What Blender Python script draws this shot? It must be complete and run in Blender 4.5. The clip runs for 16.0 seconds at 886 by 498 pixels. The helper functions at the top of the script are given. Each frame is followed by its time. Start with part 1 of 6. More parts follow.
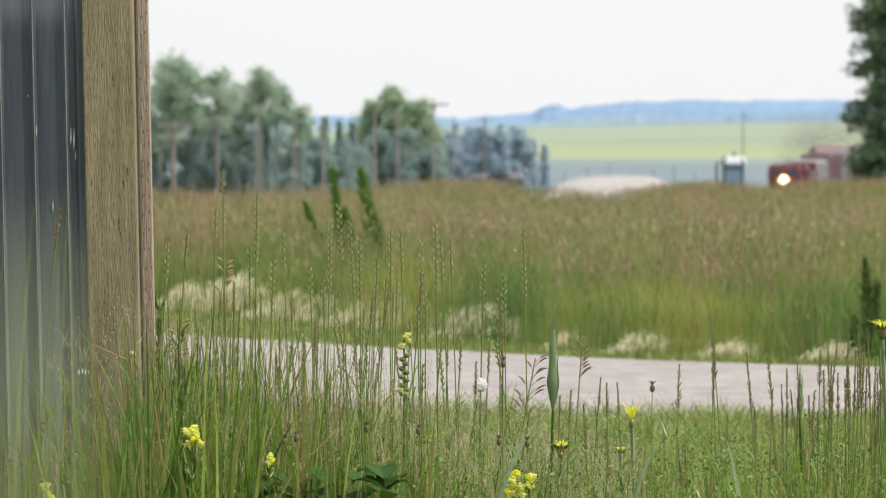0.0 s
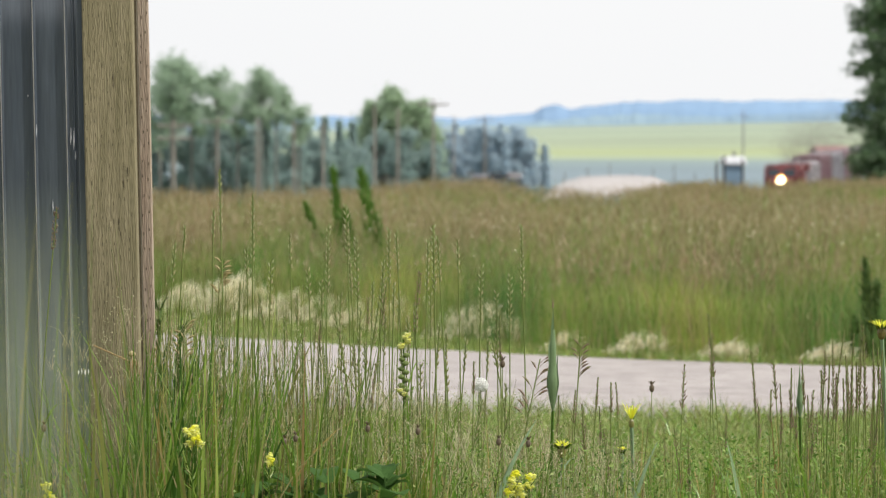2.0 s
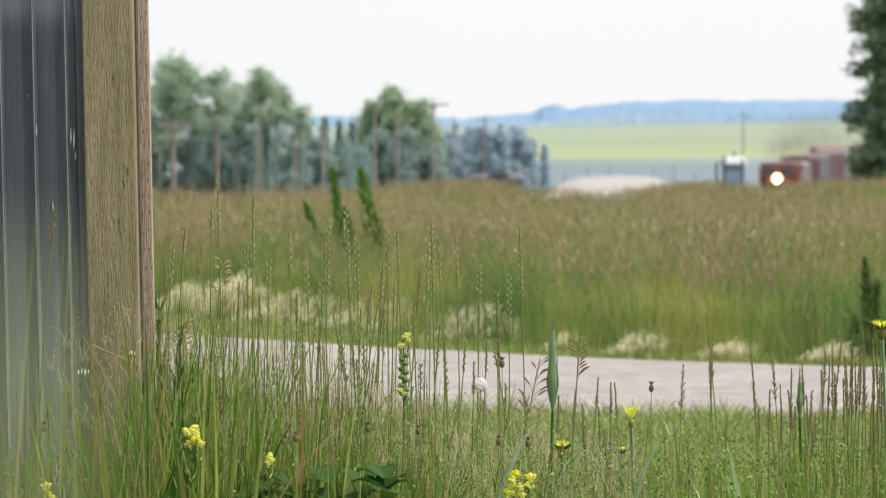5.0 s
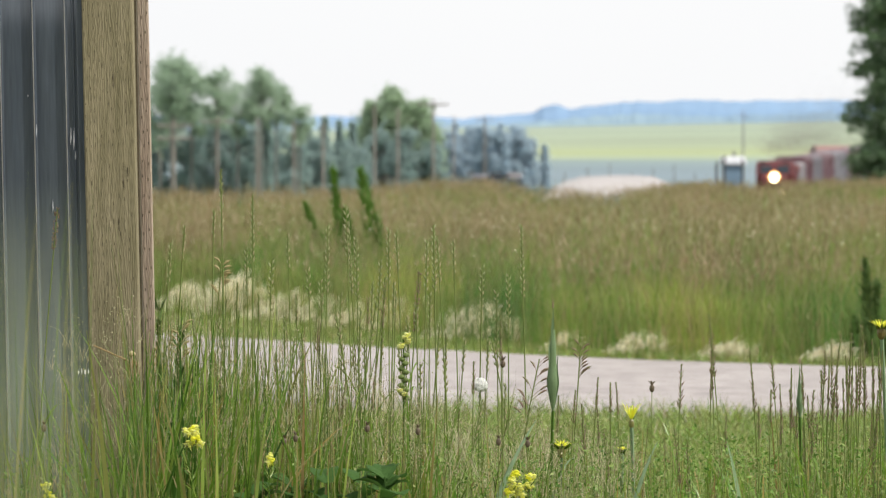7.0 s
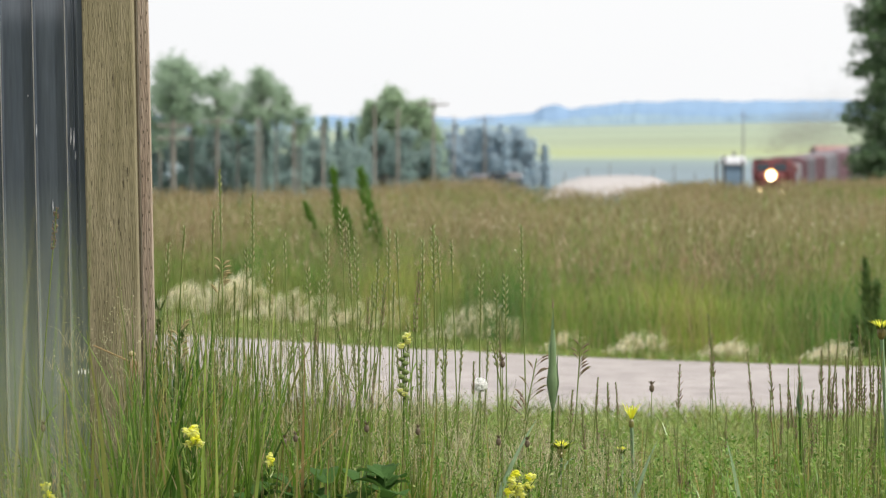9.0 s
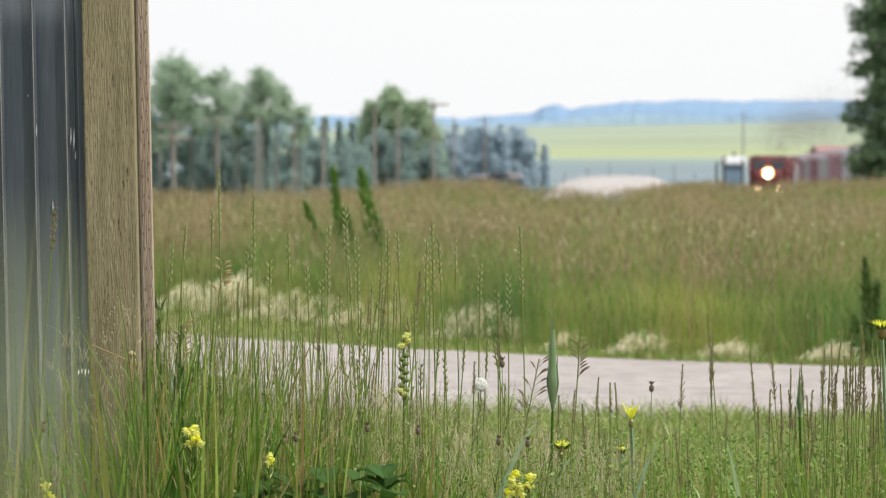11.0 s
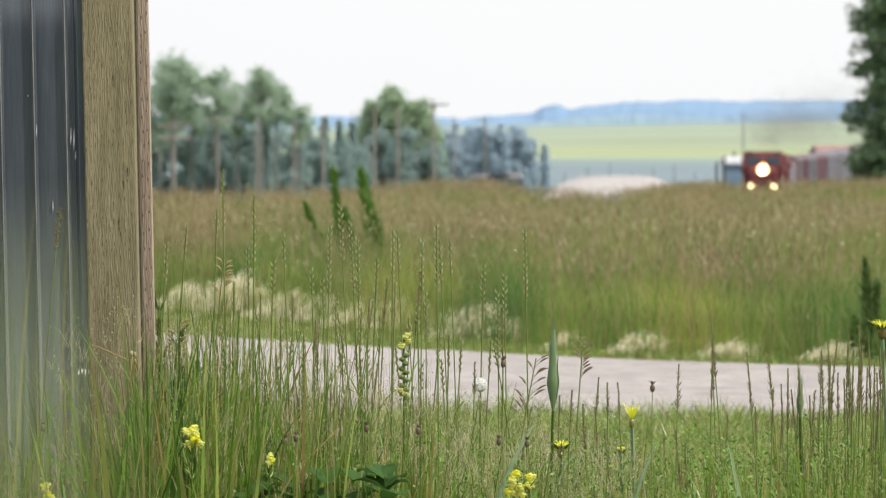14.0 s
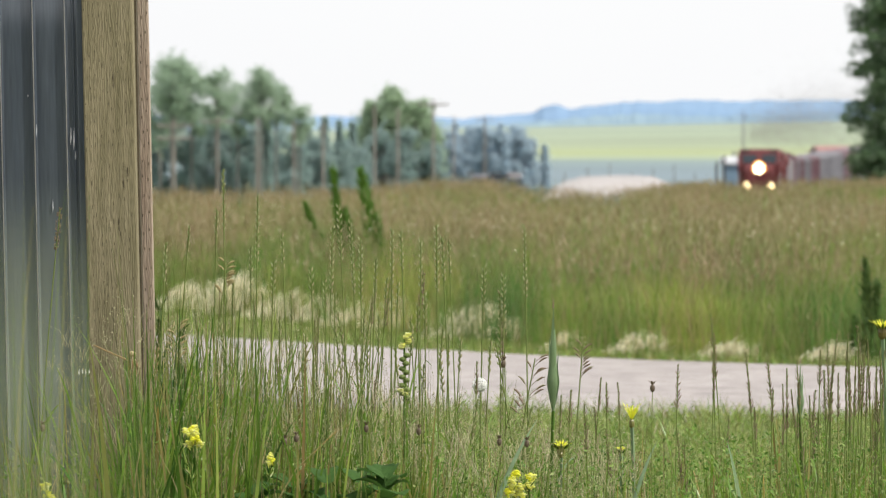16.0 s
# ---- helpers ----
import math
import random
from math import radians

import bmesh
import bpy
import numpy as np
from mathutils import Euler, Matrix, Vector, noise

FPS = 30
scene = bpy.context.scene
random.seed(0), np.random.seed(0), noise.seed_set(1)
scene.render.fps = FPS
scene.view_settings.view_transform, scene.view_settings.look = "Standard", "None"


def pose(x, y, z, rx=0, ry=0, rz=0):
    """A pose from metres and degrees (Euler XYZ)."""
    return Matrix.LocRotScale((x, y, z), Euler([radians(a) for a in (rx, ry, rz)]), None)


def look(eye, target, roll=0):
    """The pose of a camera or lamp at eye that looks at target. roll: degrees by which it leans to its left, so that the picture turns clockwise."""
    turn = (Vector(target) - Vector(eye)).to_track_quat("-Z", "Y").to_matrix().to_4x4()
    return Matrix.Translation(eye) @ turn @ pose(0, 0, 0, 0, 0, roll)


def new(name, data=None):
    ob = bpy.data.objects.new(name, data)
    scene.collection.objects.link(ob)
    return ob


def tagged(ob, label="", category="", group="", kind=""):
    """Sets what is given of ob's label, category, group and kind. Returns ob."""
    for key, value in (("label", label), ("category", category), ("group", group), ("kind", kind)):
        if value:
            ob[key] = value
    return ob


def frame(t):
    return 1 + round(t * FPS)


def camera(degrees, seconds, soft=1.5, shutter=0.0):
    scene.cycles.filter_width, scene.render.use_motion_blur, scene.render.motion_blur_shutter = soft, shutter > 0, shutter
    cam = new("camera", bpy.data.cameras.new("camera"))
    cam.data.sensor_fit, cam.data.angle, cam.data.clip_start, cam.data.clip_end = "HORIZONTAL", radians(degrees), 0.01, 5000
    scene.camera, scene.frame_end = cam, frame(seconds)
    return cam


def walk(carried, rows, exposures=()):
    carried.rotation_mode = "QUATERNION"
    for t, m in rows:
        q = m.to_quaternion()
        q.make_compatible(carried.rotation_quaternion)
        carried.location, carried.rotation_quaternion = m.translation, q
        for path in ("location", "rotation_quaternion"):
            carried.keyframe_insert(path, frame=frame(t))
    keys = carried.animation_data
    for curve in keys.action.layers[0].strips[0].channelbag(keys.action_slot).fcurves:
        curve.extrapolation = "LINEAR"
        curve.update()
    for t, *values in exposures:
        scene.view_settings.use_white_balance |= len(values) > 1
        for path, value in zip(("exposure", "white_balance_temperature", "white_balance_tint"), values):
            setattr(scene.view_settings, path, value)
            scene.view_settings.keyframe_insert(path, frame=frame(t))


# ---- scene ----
# ---- camera: stands still on the verge, long lens ----
EYE_Z = 1.3
cam = camera(10.0, 16.0, soft=1.3)
cam.data.dof.use_dof = True
cam.data.dof.focus_distance = 14.0
cam.data.dof.aperture_fstop = cam.data.lens / 1000.0 / 0.018
STAND = look((0, 0, EYE_Z), (0, 1000, EYE_Z - 14.06))
walk(cam, [(0.0, STAND), (16.0, STAND)], exposures=((0.0, -0.03), (4.0, 0.0), (16.0, 0.03)))

# ---- world and sun: bright hazy sky ----
world = bpy.data.worlds.new("sky")
scene.world = world
world.use_nodes = True
wn = world.node_tree
wn.nodes.clear()
w_sky = wn.nodes.new("ShaderNodeTexSky")
w_sky.sky_type = "NISHITA"
w_sky.sun_disc = False
w_sky.sun_elevation = radians(52)
w_sky.sun_rotation = radians(125)
w_sky.air_density, w_sky.dust_density, w_sky.ozone_density = 1.0, 4.0, 1.0
w_scale = wn.nodes.new("ShaderNodeVectorMath")
w_scale.operation = "SCALE"
w_scale.inputs["Scale"].default_value = 0.10
w_cloud = wn.nodes.new("ShaderNodeTexNoise")
w_cloud.inputs["Scale"].default_value = 3.0
w_cloud.inputs["Detail"].default_value = 4.0
w_ramp = wn.nodes.new("ShaderNodeValToRGB")
w_ramp.color_ramp.elements[0].position, w_ramp.color_ramp.elements[0].color = 0.3, (0.92, 0.93, 0.95, 1)
w_ramp.color_ramp.elements[1].position, w_ramp.color_ramp.elements[1].color = 0.75, (0.98, 0.98, 0.98, 1)
w_mix = wn.nodes.new("ShaderNodeMixRGB")
w_mix.inputs["Fac"].default_value = 0.85
w_bg = wn.nodes.new("ShaderNodeBackground")
w_out = wn.nodes.new("ShaderNodeOutputWorld")
wn.links.new(w_sky.outputs[0], w_scale.inputs[0])
wn.links.new(w_cloud.outputs[0], w_ramp.inputs[0])
wn.links.new(w_scale.outputs[0], w_mix.inputs[1])
wn.links.new(w_ramp.outputs[0], w_mix.inputs[2])
wn.links.new(w_mix.outputs[0], w_bg.inputs[0])
wn.links.new(w_bg.outputs[0], w_out.inputs[0])
w_bg.inputs["Strength"].default_value = 1.15

sun = new("sun", bpy.data.lights.new("sun", "SUN"))
sun.data.energy, sun.data.angle, sun.data.color = 4.0, radians(2), (1.0, 0.95, 0.87)
sun.matrix_world = look((7, -3, 9), (0, 0, 0))


# ---- materials ----
def mat(name, a, b, scale=8.0, rough=0.8, bump=0.2, metal=0.0, stretch=(1, 1, 1), fine=0.35, spec=0.4, vary=0.0):
    """Two colours mixed by coarse noise, fine grain on top, relief from the grain."""
    m = bpy.data.materials.new(name)
    m.use_nodes = True
    n, l = m.node_tree.nodes, m.node_tree.links
    p = n["Principled BSDF"]
    tc = n.new("ShaderNodeTexCoord")
    mp = n.new("ShaderNodeMapping")
    mp.inputs["Scale"].default_value = stretch
    big, small = n.new("ShaderNodeTexNoise"), n.new("ShaderNodeTexNoise")
    big.inputs["Scale"].default_value, small.inputs["Scale"].default_value = scale, scale * 9
    big.inputs["Detail"].default_value, small.inputs["Detail"].default_value = 5, 3
    r = n.new("ShaderNodeValToRGB")
    r.color_ramp.elements[0].position, r.color_ramp.elements[0].color = 0.35, (*a, 1)
    r.color_ramp.elements[1].position, r.color_ramp.elements[1].color = 0.65, (*b, 1)
    mx = n.new("ShaderNodeMixRGB")
    mx.blend_type = "OVERLAY"
    mx.inputs["Fac"].default_value = fine
    l.new(tc.outputs["Object"], mp.inputs[0])
    l.new(mp.outputs[0], big.inputs["Vector"])
    l.new(mp.outputs[0], small.inputs["Vector"])
    l.new(big.outputs[0], r.inputs[0])
    l.new(r.outputs[0], mx.inputs[1])
    l.new(small.outputs[0], mx.inputs[2])
    out = mx
    if vary:
        info = n.new("ShaderNodeObjectInfo")
        hs = n.new("ShaderNodeHueSaturation")
        mr = n.new("ShaderNodeMapRange")
        mr.inputs["To Min"].default_value, mr.inputs["To Max"].default_value = 1 - vary, 1 + vary
        l.new(info.outputs["Random"], mr.inputs[0])
        l.new(mr.outputs[0], hs.inputs["Value"])
        l.new(mx.outputs[0], hs.inputs["Color"])
        out = hs
    l.new(out.outputs[0], p.inputs["Base Color"])
    p.inputs["Roughness"].default_value = rough
    p.inputs["Metallic"].default_value = metal
    p.inputs["Specular IOR Level"].default_value = spec
    if bump:
        bp = n.new("ShaderNodeBump")
        bp.inputs["Strength"].default_value = bump
        bp.inputs["Distance"].default_value = 0.01
        l.new(small.outputs[0], bp.inputs["Height"])
        l.new(bp.outputs[0], p.inputs["Normal"])
    return m


def plant_mat(name, colours, through_light=0.35, rough=0.55, spec=0.3, patchy=0.0):
    """Leaf matter: each blade or leaf takes one of the colours, thin enough to let light through."""
    m = bpy.data.materials.new(name)
    m.use_nodes = True
    n, l = m.node_tree.nodes, m.node_tree.links
    p = n["Principled BSDF"]
    geo = n.new("ShaderNodeNewGeometry")
    r = n.new("ShaderNodeValToRGB")
    while len(r.color_ramp.elements) < len(colours):
        r.color_ramp.elements.new(0.5)
    for i, c in enumerate(colours):
        r.color_ramp.elements[i].position = i / max(1, len(colours) - 1)
        r.color_ramp.elements[i].color = (*c, 1)
    no = n.new("ShaderNodeTexNoise")
    no.inputs["Scale"].default_value = 14
    mx = n.new("ShaderNodeMixRGB")
    mx.blend_type = "OVERLAY"
    mx.inputs["Fac"].default_value = 0.3
    l.new(geo.outputs["Random Per Island"], r.inputs[0])
    l.new(r.outputs[0], mx.inputs[1])
    l.new(no.outputs[0], mx.inputs[2])
    tint = mx
    if patchy:
        mp, big, hs, hue, val = n.new("ShaderNodeMapping"), n.new("ShaderNodeTexNoise"), n.new("ShaderNodeHueSaturation"), n.new("ShaderNodeMapRange"), n.new("ShaderNodeMapRange")
        mp.inputs["Scale"].default_value = (1.0, 0.22, 0.0)
        big.inputs["Scale"].default_value, big.inputs["Detail"].default_value = 0.9, 4.0
        l.new(geo.outputs["Position"], mp.inputs[0])
        l.new(mp.outputs[0], big.inputs["Vector"])
        for node, lo, hi in ((hue, 0.5 - 0.035 * patchy, 0.5 + 0.035 * patchy), (val, 1 + 0.25 * patchy, 1 - 0.25 * patchy)):
            node.inputs["From Min"].default_value, node.inputs["From Max"].default_value = 0.35, 0.65
            node.inputs["To Min"].default_value, node.inputs["To Max"].default_value = lo, hi
            l.new(big.outputs[0], node.inputs[0])
        l.new(hue.outputs[0], hs.inputs["Hue"])
        l.new(val.outputs[0], hs.inputs["Value"])
        l.new(mx.outputs[0], hs.inputs["Color"])
        tint = hs
    l.new(tint.outputs[0], p.inputs["Base Color"])
    p.inputs["Roughness"].default_value = rough
    p.inputs["Specular IOR Level"].default_value = spec
    t = n.new("ShaderNodeBsdfTranslucent")
    l.new(tint.outputs[0], t.inputs["Color"])
    s = n.new("ShaderNodeMixShader")
    s.inputs[0].default_value = through_light
    l.new(p.outputs[0], s.inputs[1])
    l.new(t.outputs[0], s.inputs[2])
    l.new(s.outputs[0], n["Material Output"].inputs["Surface"])
    return m


def glow_mat(name, colour, strength):
    m = bpy.data.materials.new(name)
    m.use_nodes = True
    p = m.node_tree.nodes["Principled BSDF"]
    p.inputs["Base Color"].default_value = (*colour, 1)
    p.inputs["Emission Color"].default_value = (*colour, 1)
    p.inputs["Emission Strength"].default_value = strength
    return m


def glass_mat(name, tint):
    m = bpy.data.materials.new(name)
    m.use_nodes = True
    p = m.node_tree.nodes["Principled BSDF"]
    p.inputs["Base Color"].default_value = (*tint, 1)
    p.inputs["Roughness"].default_value = 0.05
    return m


GREEN = plant_mat("grass_green", [(0.035, 0.085, 0.010), (0.15, 0.28, 0.028), (0.065, 0.14, 0.016), (0.23, 0.38, 0.048), (0.38, 0.47, 0.11), (0.10, 0.21, 0.022), (0.42, 0.34, 0.13), (0.16, 0.27, 0.034), (0.26, 0.17, 0.07)], 0.5, 0.33, 0.5)
FRESH = plant_mat("lawn_green", [(0.12, 0.225, 0.034), (0.19, 0.31, 0.048), (0.27, 0.375, 0.075), (0.40, 0.38, 0.16), (0.085, 0.175, 0.026), (0.28, 0.22, 0.10)], 0.4, 0.4, 0.5)
STEM = plant_mat("stem_green", [(0.06, 0.115, 0.022), (0.12, 0.20, 0.04), (0.21, 0.26, 0.07), (0.30, 0.27, 0.11), (0.12, 0.09, 0.04), (0.09, 0.16, 0.035)], 0.2)
EAR = plant_mat("ear_green", [(0.32, 0.36, 0.16), (0.44, 0.45, 0.25), (0.26, 0.31, 0.13), (0.48, 0.42, 0.25)], 0.35)
BROWN_EAR = plant_mat("ear_brown", [(0.22, 0.15, 0.11), (0.32, 0.23, 0.16), (0.26, 0.19, 0.13), (0.28, 0.27, 0.13)], 0.3)
HAY = plant_mat("field_brown", [(0.20, 0.16, 0.078), (0.265, 0.21, 0.105), (0.22, 0.195, 0.078), (0.31, 0.245, 0.14), (0.46, 0.39, 0.24), (0.24, 0.165, 0.092)], 0.35, patchy=1.0)
FIELD_GREEN = plant_mat("field_green", [(0.108, 0.225, 0.038), (0.165, 0.285, 0.05), (0.26, 0.295, 0.085), (0.095, 0.195, 0.032), (0.31, 0.26, 0.12), (0.15, 0.275, 0.046)], 0.42, patchy=1.2)
LITTER = plant_mat("dry_litter", [(0.34, 0.26, 0.17), (0.24, 0.18, 0.12), (0.42, 0.34, 0.22), (0.16, 0.20, 0.07)], 0.3)
SPRIG = plant_mat("panicle_pale", [(0.34, 0.34, 0.17), (0.50, 0.47, 0.28), (0.62, 0.57, 0.38), (0.40, 0.30, 0.20), (0.24, 0.30, 0.12)], 0.4)
STRAW = plant_mat("straw", [(0.42, 0.34, 0.17), (0.5, 0.42, 0.22), (0.36, 0.28, 0.12)], 0.3)
BARLEY = plant_mat("foxtail_pale", [(0.80, 0.77, 0.50), (0.84, 0.80, 0.60), (0.78, 0.68, 0.50), (0.60, 0.62, 0.32)], 0.5)
YELLOW = plant_mat("petal_yellow", [(0.86, 0.86, 0.04), (0.90, 0.88, 0.10), (0.78, 0.84, 0.10)], 0.5)
DRY_BRACT = plant_mat("rusty_bract", [(0.34, 0.22, 0.11), (0.42, 0.29, 0.14), (0.27, 0.17, 0.09)], 0.3)
DRY_BUD = plant_mat("dry_bud", [(0.10, 0.075, 0.05), (0.16, 0.12, 0.08)], 0.1)
BUTTER = plant_mat("petal_butter", [(0.84, 0.86, 0.34), (0.86, 0.86, 0.24), (0.88, 0.89, 0.52)], 0.5)
WHITE_FLUFF = plant_mat("seed_fluff", [(0.92, 0.92, 0.90), (0.90, 0.90, 0.88)], 0.5)
BROAD = plant_mat("broad_leaf", [(0.045, 0.11, 0.022), (0.065, 0.14, 0.03)], 0.35, 0.65, 0.2)
CAPSULE = plant_mat("capsule_green", [(0.14, 0.20, 0.05), (0.18, 0.24, 0.07), (0.11, 0.16, 0.04)], 0.2)
WEED = plant_mat("weed_green", [(0.08, 0.17, 0.02), (0.11, 0.22, 0.03)], 0.3)
DARK_WEED = plant_mat("weed_dark", [(0.06, 0.11, 0.028), (0.09, 0.15, 0.035), (0.05, 0.09, 0.02)], 0.3)
# far leaf colours are paled and blued: the distance haze is painted in
HAZED_POPLAR = plant_mat("hazed_poplar_leaves", [(0.41, 0.52, 0.38), (0.46, 0.57, 0.42), (0.39, 0.50, 0.40), (0.50, 0.59, 0.47)], 0.68)
HAZED_CLUMP = plant_mat("hazed_clump_leaves", [(0.39, 0.50, 0.34), (0.44, 0.55, 0.37), (0.38, 0.48, 0.36)], 0.68)
HAZE_BLUE_TREE = plant_mat("hazed_far_leaves", [(0.45, 0.55, 0.62), (0.50, 0.60, 0.66)], 0.65)
HAZE_GREY_TREE = plant_mat("hazed_willow_leaves", [(0.35, 0.45, 0.43), (0.38, 0.49, 0.45), (0.33, 0.43, 0.44)], 0.68)
SPRUCE = plant_mat("spruce_needles", [(0.07, 0.135, 0.06), (0.11, 0.19, 0.085), (0.19, 0.26, 0.16), (0.08, 0.14, 0.08)], 0.35)
BARK = mat("bark", (0.15, 0.15, 0.14), (0.22, 0.21, 0.19), 3, 0.9, 0.5)
POST_WOOD = mat("treated_lumber", (0.185, 0.16, 0.09), (0.28, 0.24, 0.15), 5, 0.85, 0.5, stretch=(6, 6, 0.6), fine=0.6)
SIDE_WOOD = mat("grey_lumber", (0.34, 0.26, 0.20), (0.42, 0.34, 0.27), 5, 0.85, 0.5, stretch=(6, 6, 0.6), fine=0.5)
SLIT = mat("incision_dark", (0.06, 0.05, 0.03), (0.10, 0.08, 0.05), 30, 0.9, 0)
ASPHALT = mat("old_asphalt", (0.29, 0.262, 0.25), (0.345, 0.313, 0.30), 0.9, 0.9, 0.7, fine=0.55)
GRAVEL = mat("pale_gravel", (0.36, 0.335, 0.325), (0.43, 0.40, 0.39), 0.4, 0.95, 0.3)
POLE_WOOD = mat("pole_wood", (0.19, 0.17, 0.15), (0.25, 0.225, 0.20), 1.5, 0.9, 0.2, stretch=(3, 3, 0.4), vary=0.2)
RED_PAINT = mat("red_paint", (0.115, 0.024, 0.026), (0.15, 0.033, 0.034), 0.7, 0.5, 0.05, vary=0.1)
MAROON = mat("maroon_paint", (0.12, 0.06, 0.075), (0.16, 0.085, 0.10), 0.5, 0.6, 0.05)
GREY_CAR = mat("grey_car_paint", (0.15, 0.145, 0.165), (0.20, 0.19, 0.21), 0.5, 0.6, 0.05)
PALE_CAR = mat("pale_car_paint", (0.24, 0.22, 0.24), (0.30, 0.28, 0.29), 0.5, 0.6, 0.05)
BLACK_IRON = mat("black_iron", (0.03, 0.03, 0.032), (0.06, 0.055, 0.05), 2, 0.6, 0.1)
STEEL = mat("worn_steel", (0.35, 0.33, 0.31), (0.45, 0.43, 0.41), 3, 0.35, 0.05, 0.9)
CAB_GLASS = glass_mat("cab_glass", (0.03, 0.04, 0.05))
WHITE_PAINT = mat("white_paint", (0.42, 0.43, 0.46), (0.50, 0.51, 0.53), 1, 0.6, 0.05)
BLUE_GREY = mat("blue_grey_metal", (0.14, 0.22, 0.31), (0.19, 0.28, 0.37), 0.8, 0.6, 0.1)
GREY_WALL = mat("grey_siding", (0.17, 0.19, 0.23), (0.22, 0.24, 0.28), 0.5, 0.7, 0.1, stretch=(4, 4, 0.4))
RED_ROOF = mat("faded_red_roof", (0.27, 0.15, 0.14), (0.33, 0.19, 0.18), 0.6, 0.6, 0.1)
DARK_CAR = mat("dark_car_paint", (0.05, 0.06, 0.07), (0.08, 0.09, 0.10), 1, 0.35, 0)
RUBBER = mat("rubber", (0.02, 0.02, 0.02), (0.035, 0.035, 0.035), 4, 0.8, 0.1)
UNSEEN_DARK = mat("unseen_wall_dark", (0.05, 0.055, 0.06), (0.07, 0.07, 0.075), 0.5, 0.8, 0.1)
LAMP = glow_mat("headlight_glow", (1.0, 0.86, 0.52), 9.0)
LAMP_HALO = glow_mat("headlight_halo_glow", (1.0, 0.42, 0.10), 1.3)
LAMP_SMALL = glow_mat("ditch_light_glow", (1.0, 0.74, 0.38), 7.0)
SOOT = mat("diesel_soot", (0.20, 0.18, 0.17), (0.27, 0.25, 0.24), 2.0, 0.95, 0)
# the blue of distance haze is part of the ridge colour
RIDGE_HAZED = mat("far_forest_hazed", (0.17, 0.265, 0.40), (0.22, 0.33, 0.47), 0.01, 0.95, 0, fine=0.1)

# nearer woods, with a paler share of the haze in the colour
SHOULDER_HAZED = mat("shoulder_woods_hazed", (0.20, 0.29, 0.38), (0.26, 0.355, 0.42), 0.012, 0.95, 0, fine=0.1)


def ground_material():
    """Grass soil near, pasture further, pale canola on the far slope; haze is painted into the far colours."""
    m = mat("ground_grass", (0.10, 0.13, 0.04), (0.17, 0.16, 0.07), 0.5, 0.95, 0.3)
    n, l = m.node_tree.nodes, m.node_tree.links
    p = n["Principled BSDF"]
    near = p.inputs["Base Color"].links[0].from_socket
    geo, sep = n.new("ShaderNodeNewGeometry"), n.new("ShaderNodeSeparateXYZ")
    l.new(geo.outputs["Position"], sep.inputs[0])
    wob = n.new("ShaderNodeTexNoise")
    wob.inputs["Scale"].default_value = 0.004
    l.new(geo.outputs["Position"], wob.inputs["Vector"])
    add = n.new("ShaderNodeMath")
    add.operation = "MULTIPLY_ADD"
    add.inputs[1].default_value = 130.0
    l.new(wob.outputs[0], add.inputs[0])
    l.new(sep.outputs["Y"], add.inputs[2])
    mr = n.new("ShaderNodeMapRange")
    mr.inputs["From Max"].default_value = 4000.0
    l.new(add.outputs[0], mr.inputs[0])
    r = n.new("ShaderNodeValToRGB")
    # further stops turn greyer and bluer, haze put into the colour
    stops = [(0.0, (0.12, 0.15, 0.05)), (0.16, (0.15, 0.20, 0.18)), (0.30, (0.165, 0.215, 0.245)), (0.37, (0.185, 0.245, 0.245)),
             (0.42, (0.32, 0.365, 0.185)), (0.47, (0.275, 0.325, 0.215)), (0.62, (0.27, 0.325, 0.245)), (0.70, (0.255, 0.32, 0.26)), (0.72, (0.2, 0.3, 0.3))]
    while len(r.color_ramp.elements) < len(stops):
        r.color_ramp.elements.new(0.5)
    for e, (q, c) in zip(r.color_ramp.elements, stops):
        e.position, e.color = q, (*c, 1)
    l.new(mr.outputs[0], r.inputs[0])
    # drilled strips and thin patches along the slope
    smp, strip, smr, smx = n.new("ShaderNodeMapping"), n.new("ShaderNodeTexNoise"), n.new("ShaderNodeMapRange"), n.new("ShaderNodeMixRGB")
    smp.inputs["Scale"].default_value = (0.0035, 0.016, 0.0)
    strip.inputs["Scale"].default_value, strip.inputs["Detail"].default_value = 1.0, 5.0
    smr.inputs["From Min"].default_value, smr.inputs["From Max"].default_value = 0.3, 0.7
    smr.inputs["To Min"].default_value, smr.inputs["To Max"].default_value = 0.78, 1.16
    smx.blend_type = "MULTIPLY"
    smx.inputs["Fac"].default_value = 1.0
    l.new(geo.outputs["Position"], smp.inputs[0])
    l.new(smp.outputs[0], strip.inputs["Vector"])
    l.new(strip.outputs[0], smr.inputs[0])
    l.new(r.outputs[0], smx.inputs[1])
    l.new(smr.outputs[0], smx.inputs[2])
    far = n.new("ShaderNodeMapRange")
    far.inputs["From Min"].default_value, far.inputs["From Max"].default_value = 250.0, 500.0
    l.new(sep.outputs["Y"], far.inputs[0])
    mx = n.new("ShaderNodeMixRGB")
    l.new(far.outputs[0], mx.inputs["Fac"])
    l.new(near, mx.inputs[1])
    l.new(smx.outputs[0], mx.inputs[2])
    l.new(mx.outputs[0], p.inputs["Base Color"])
    return m


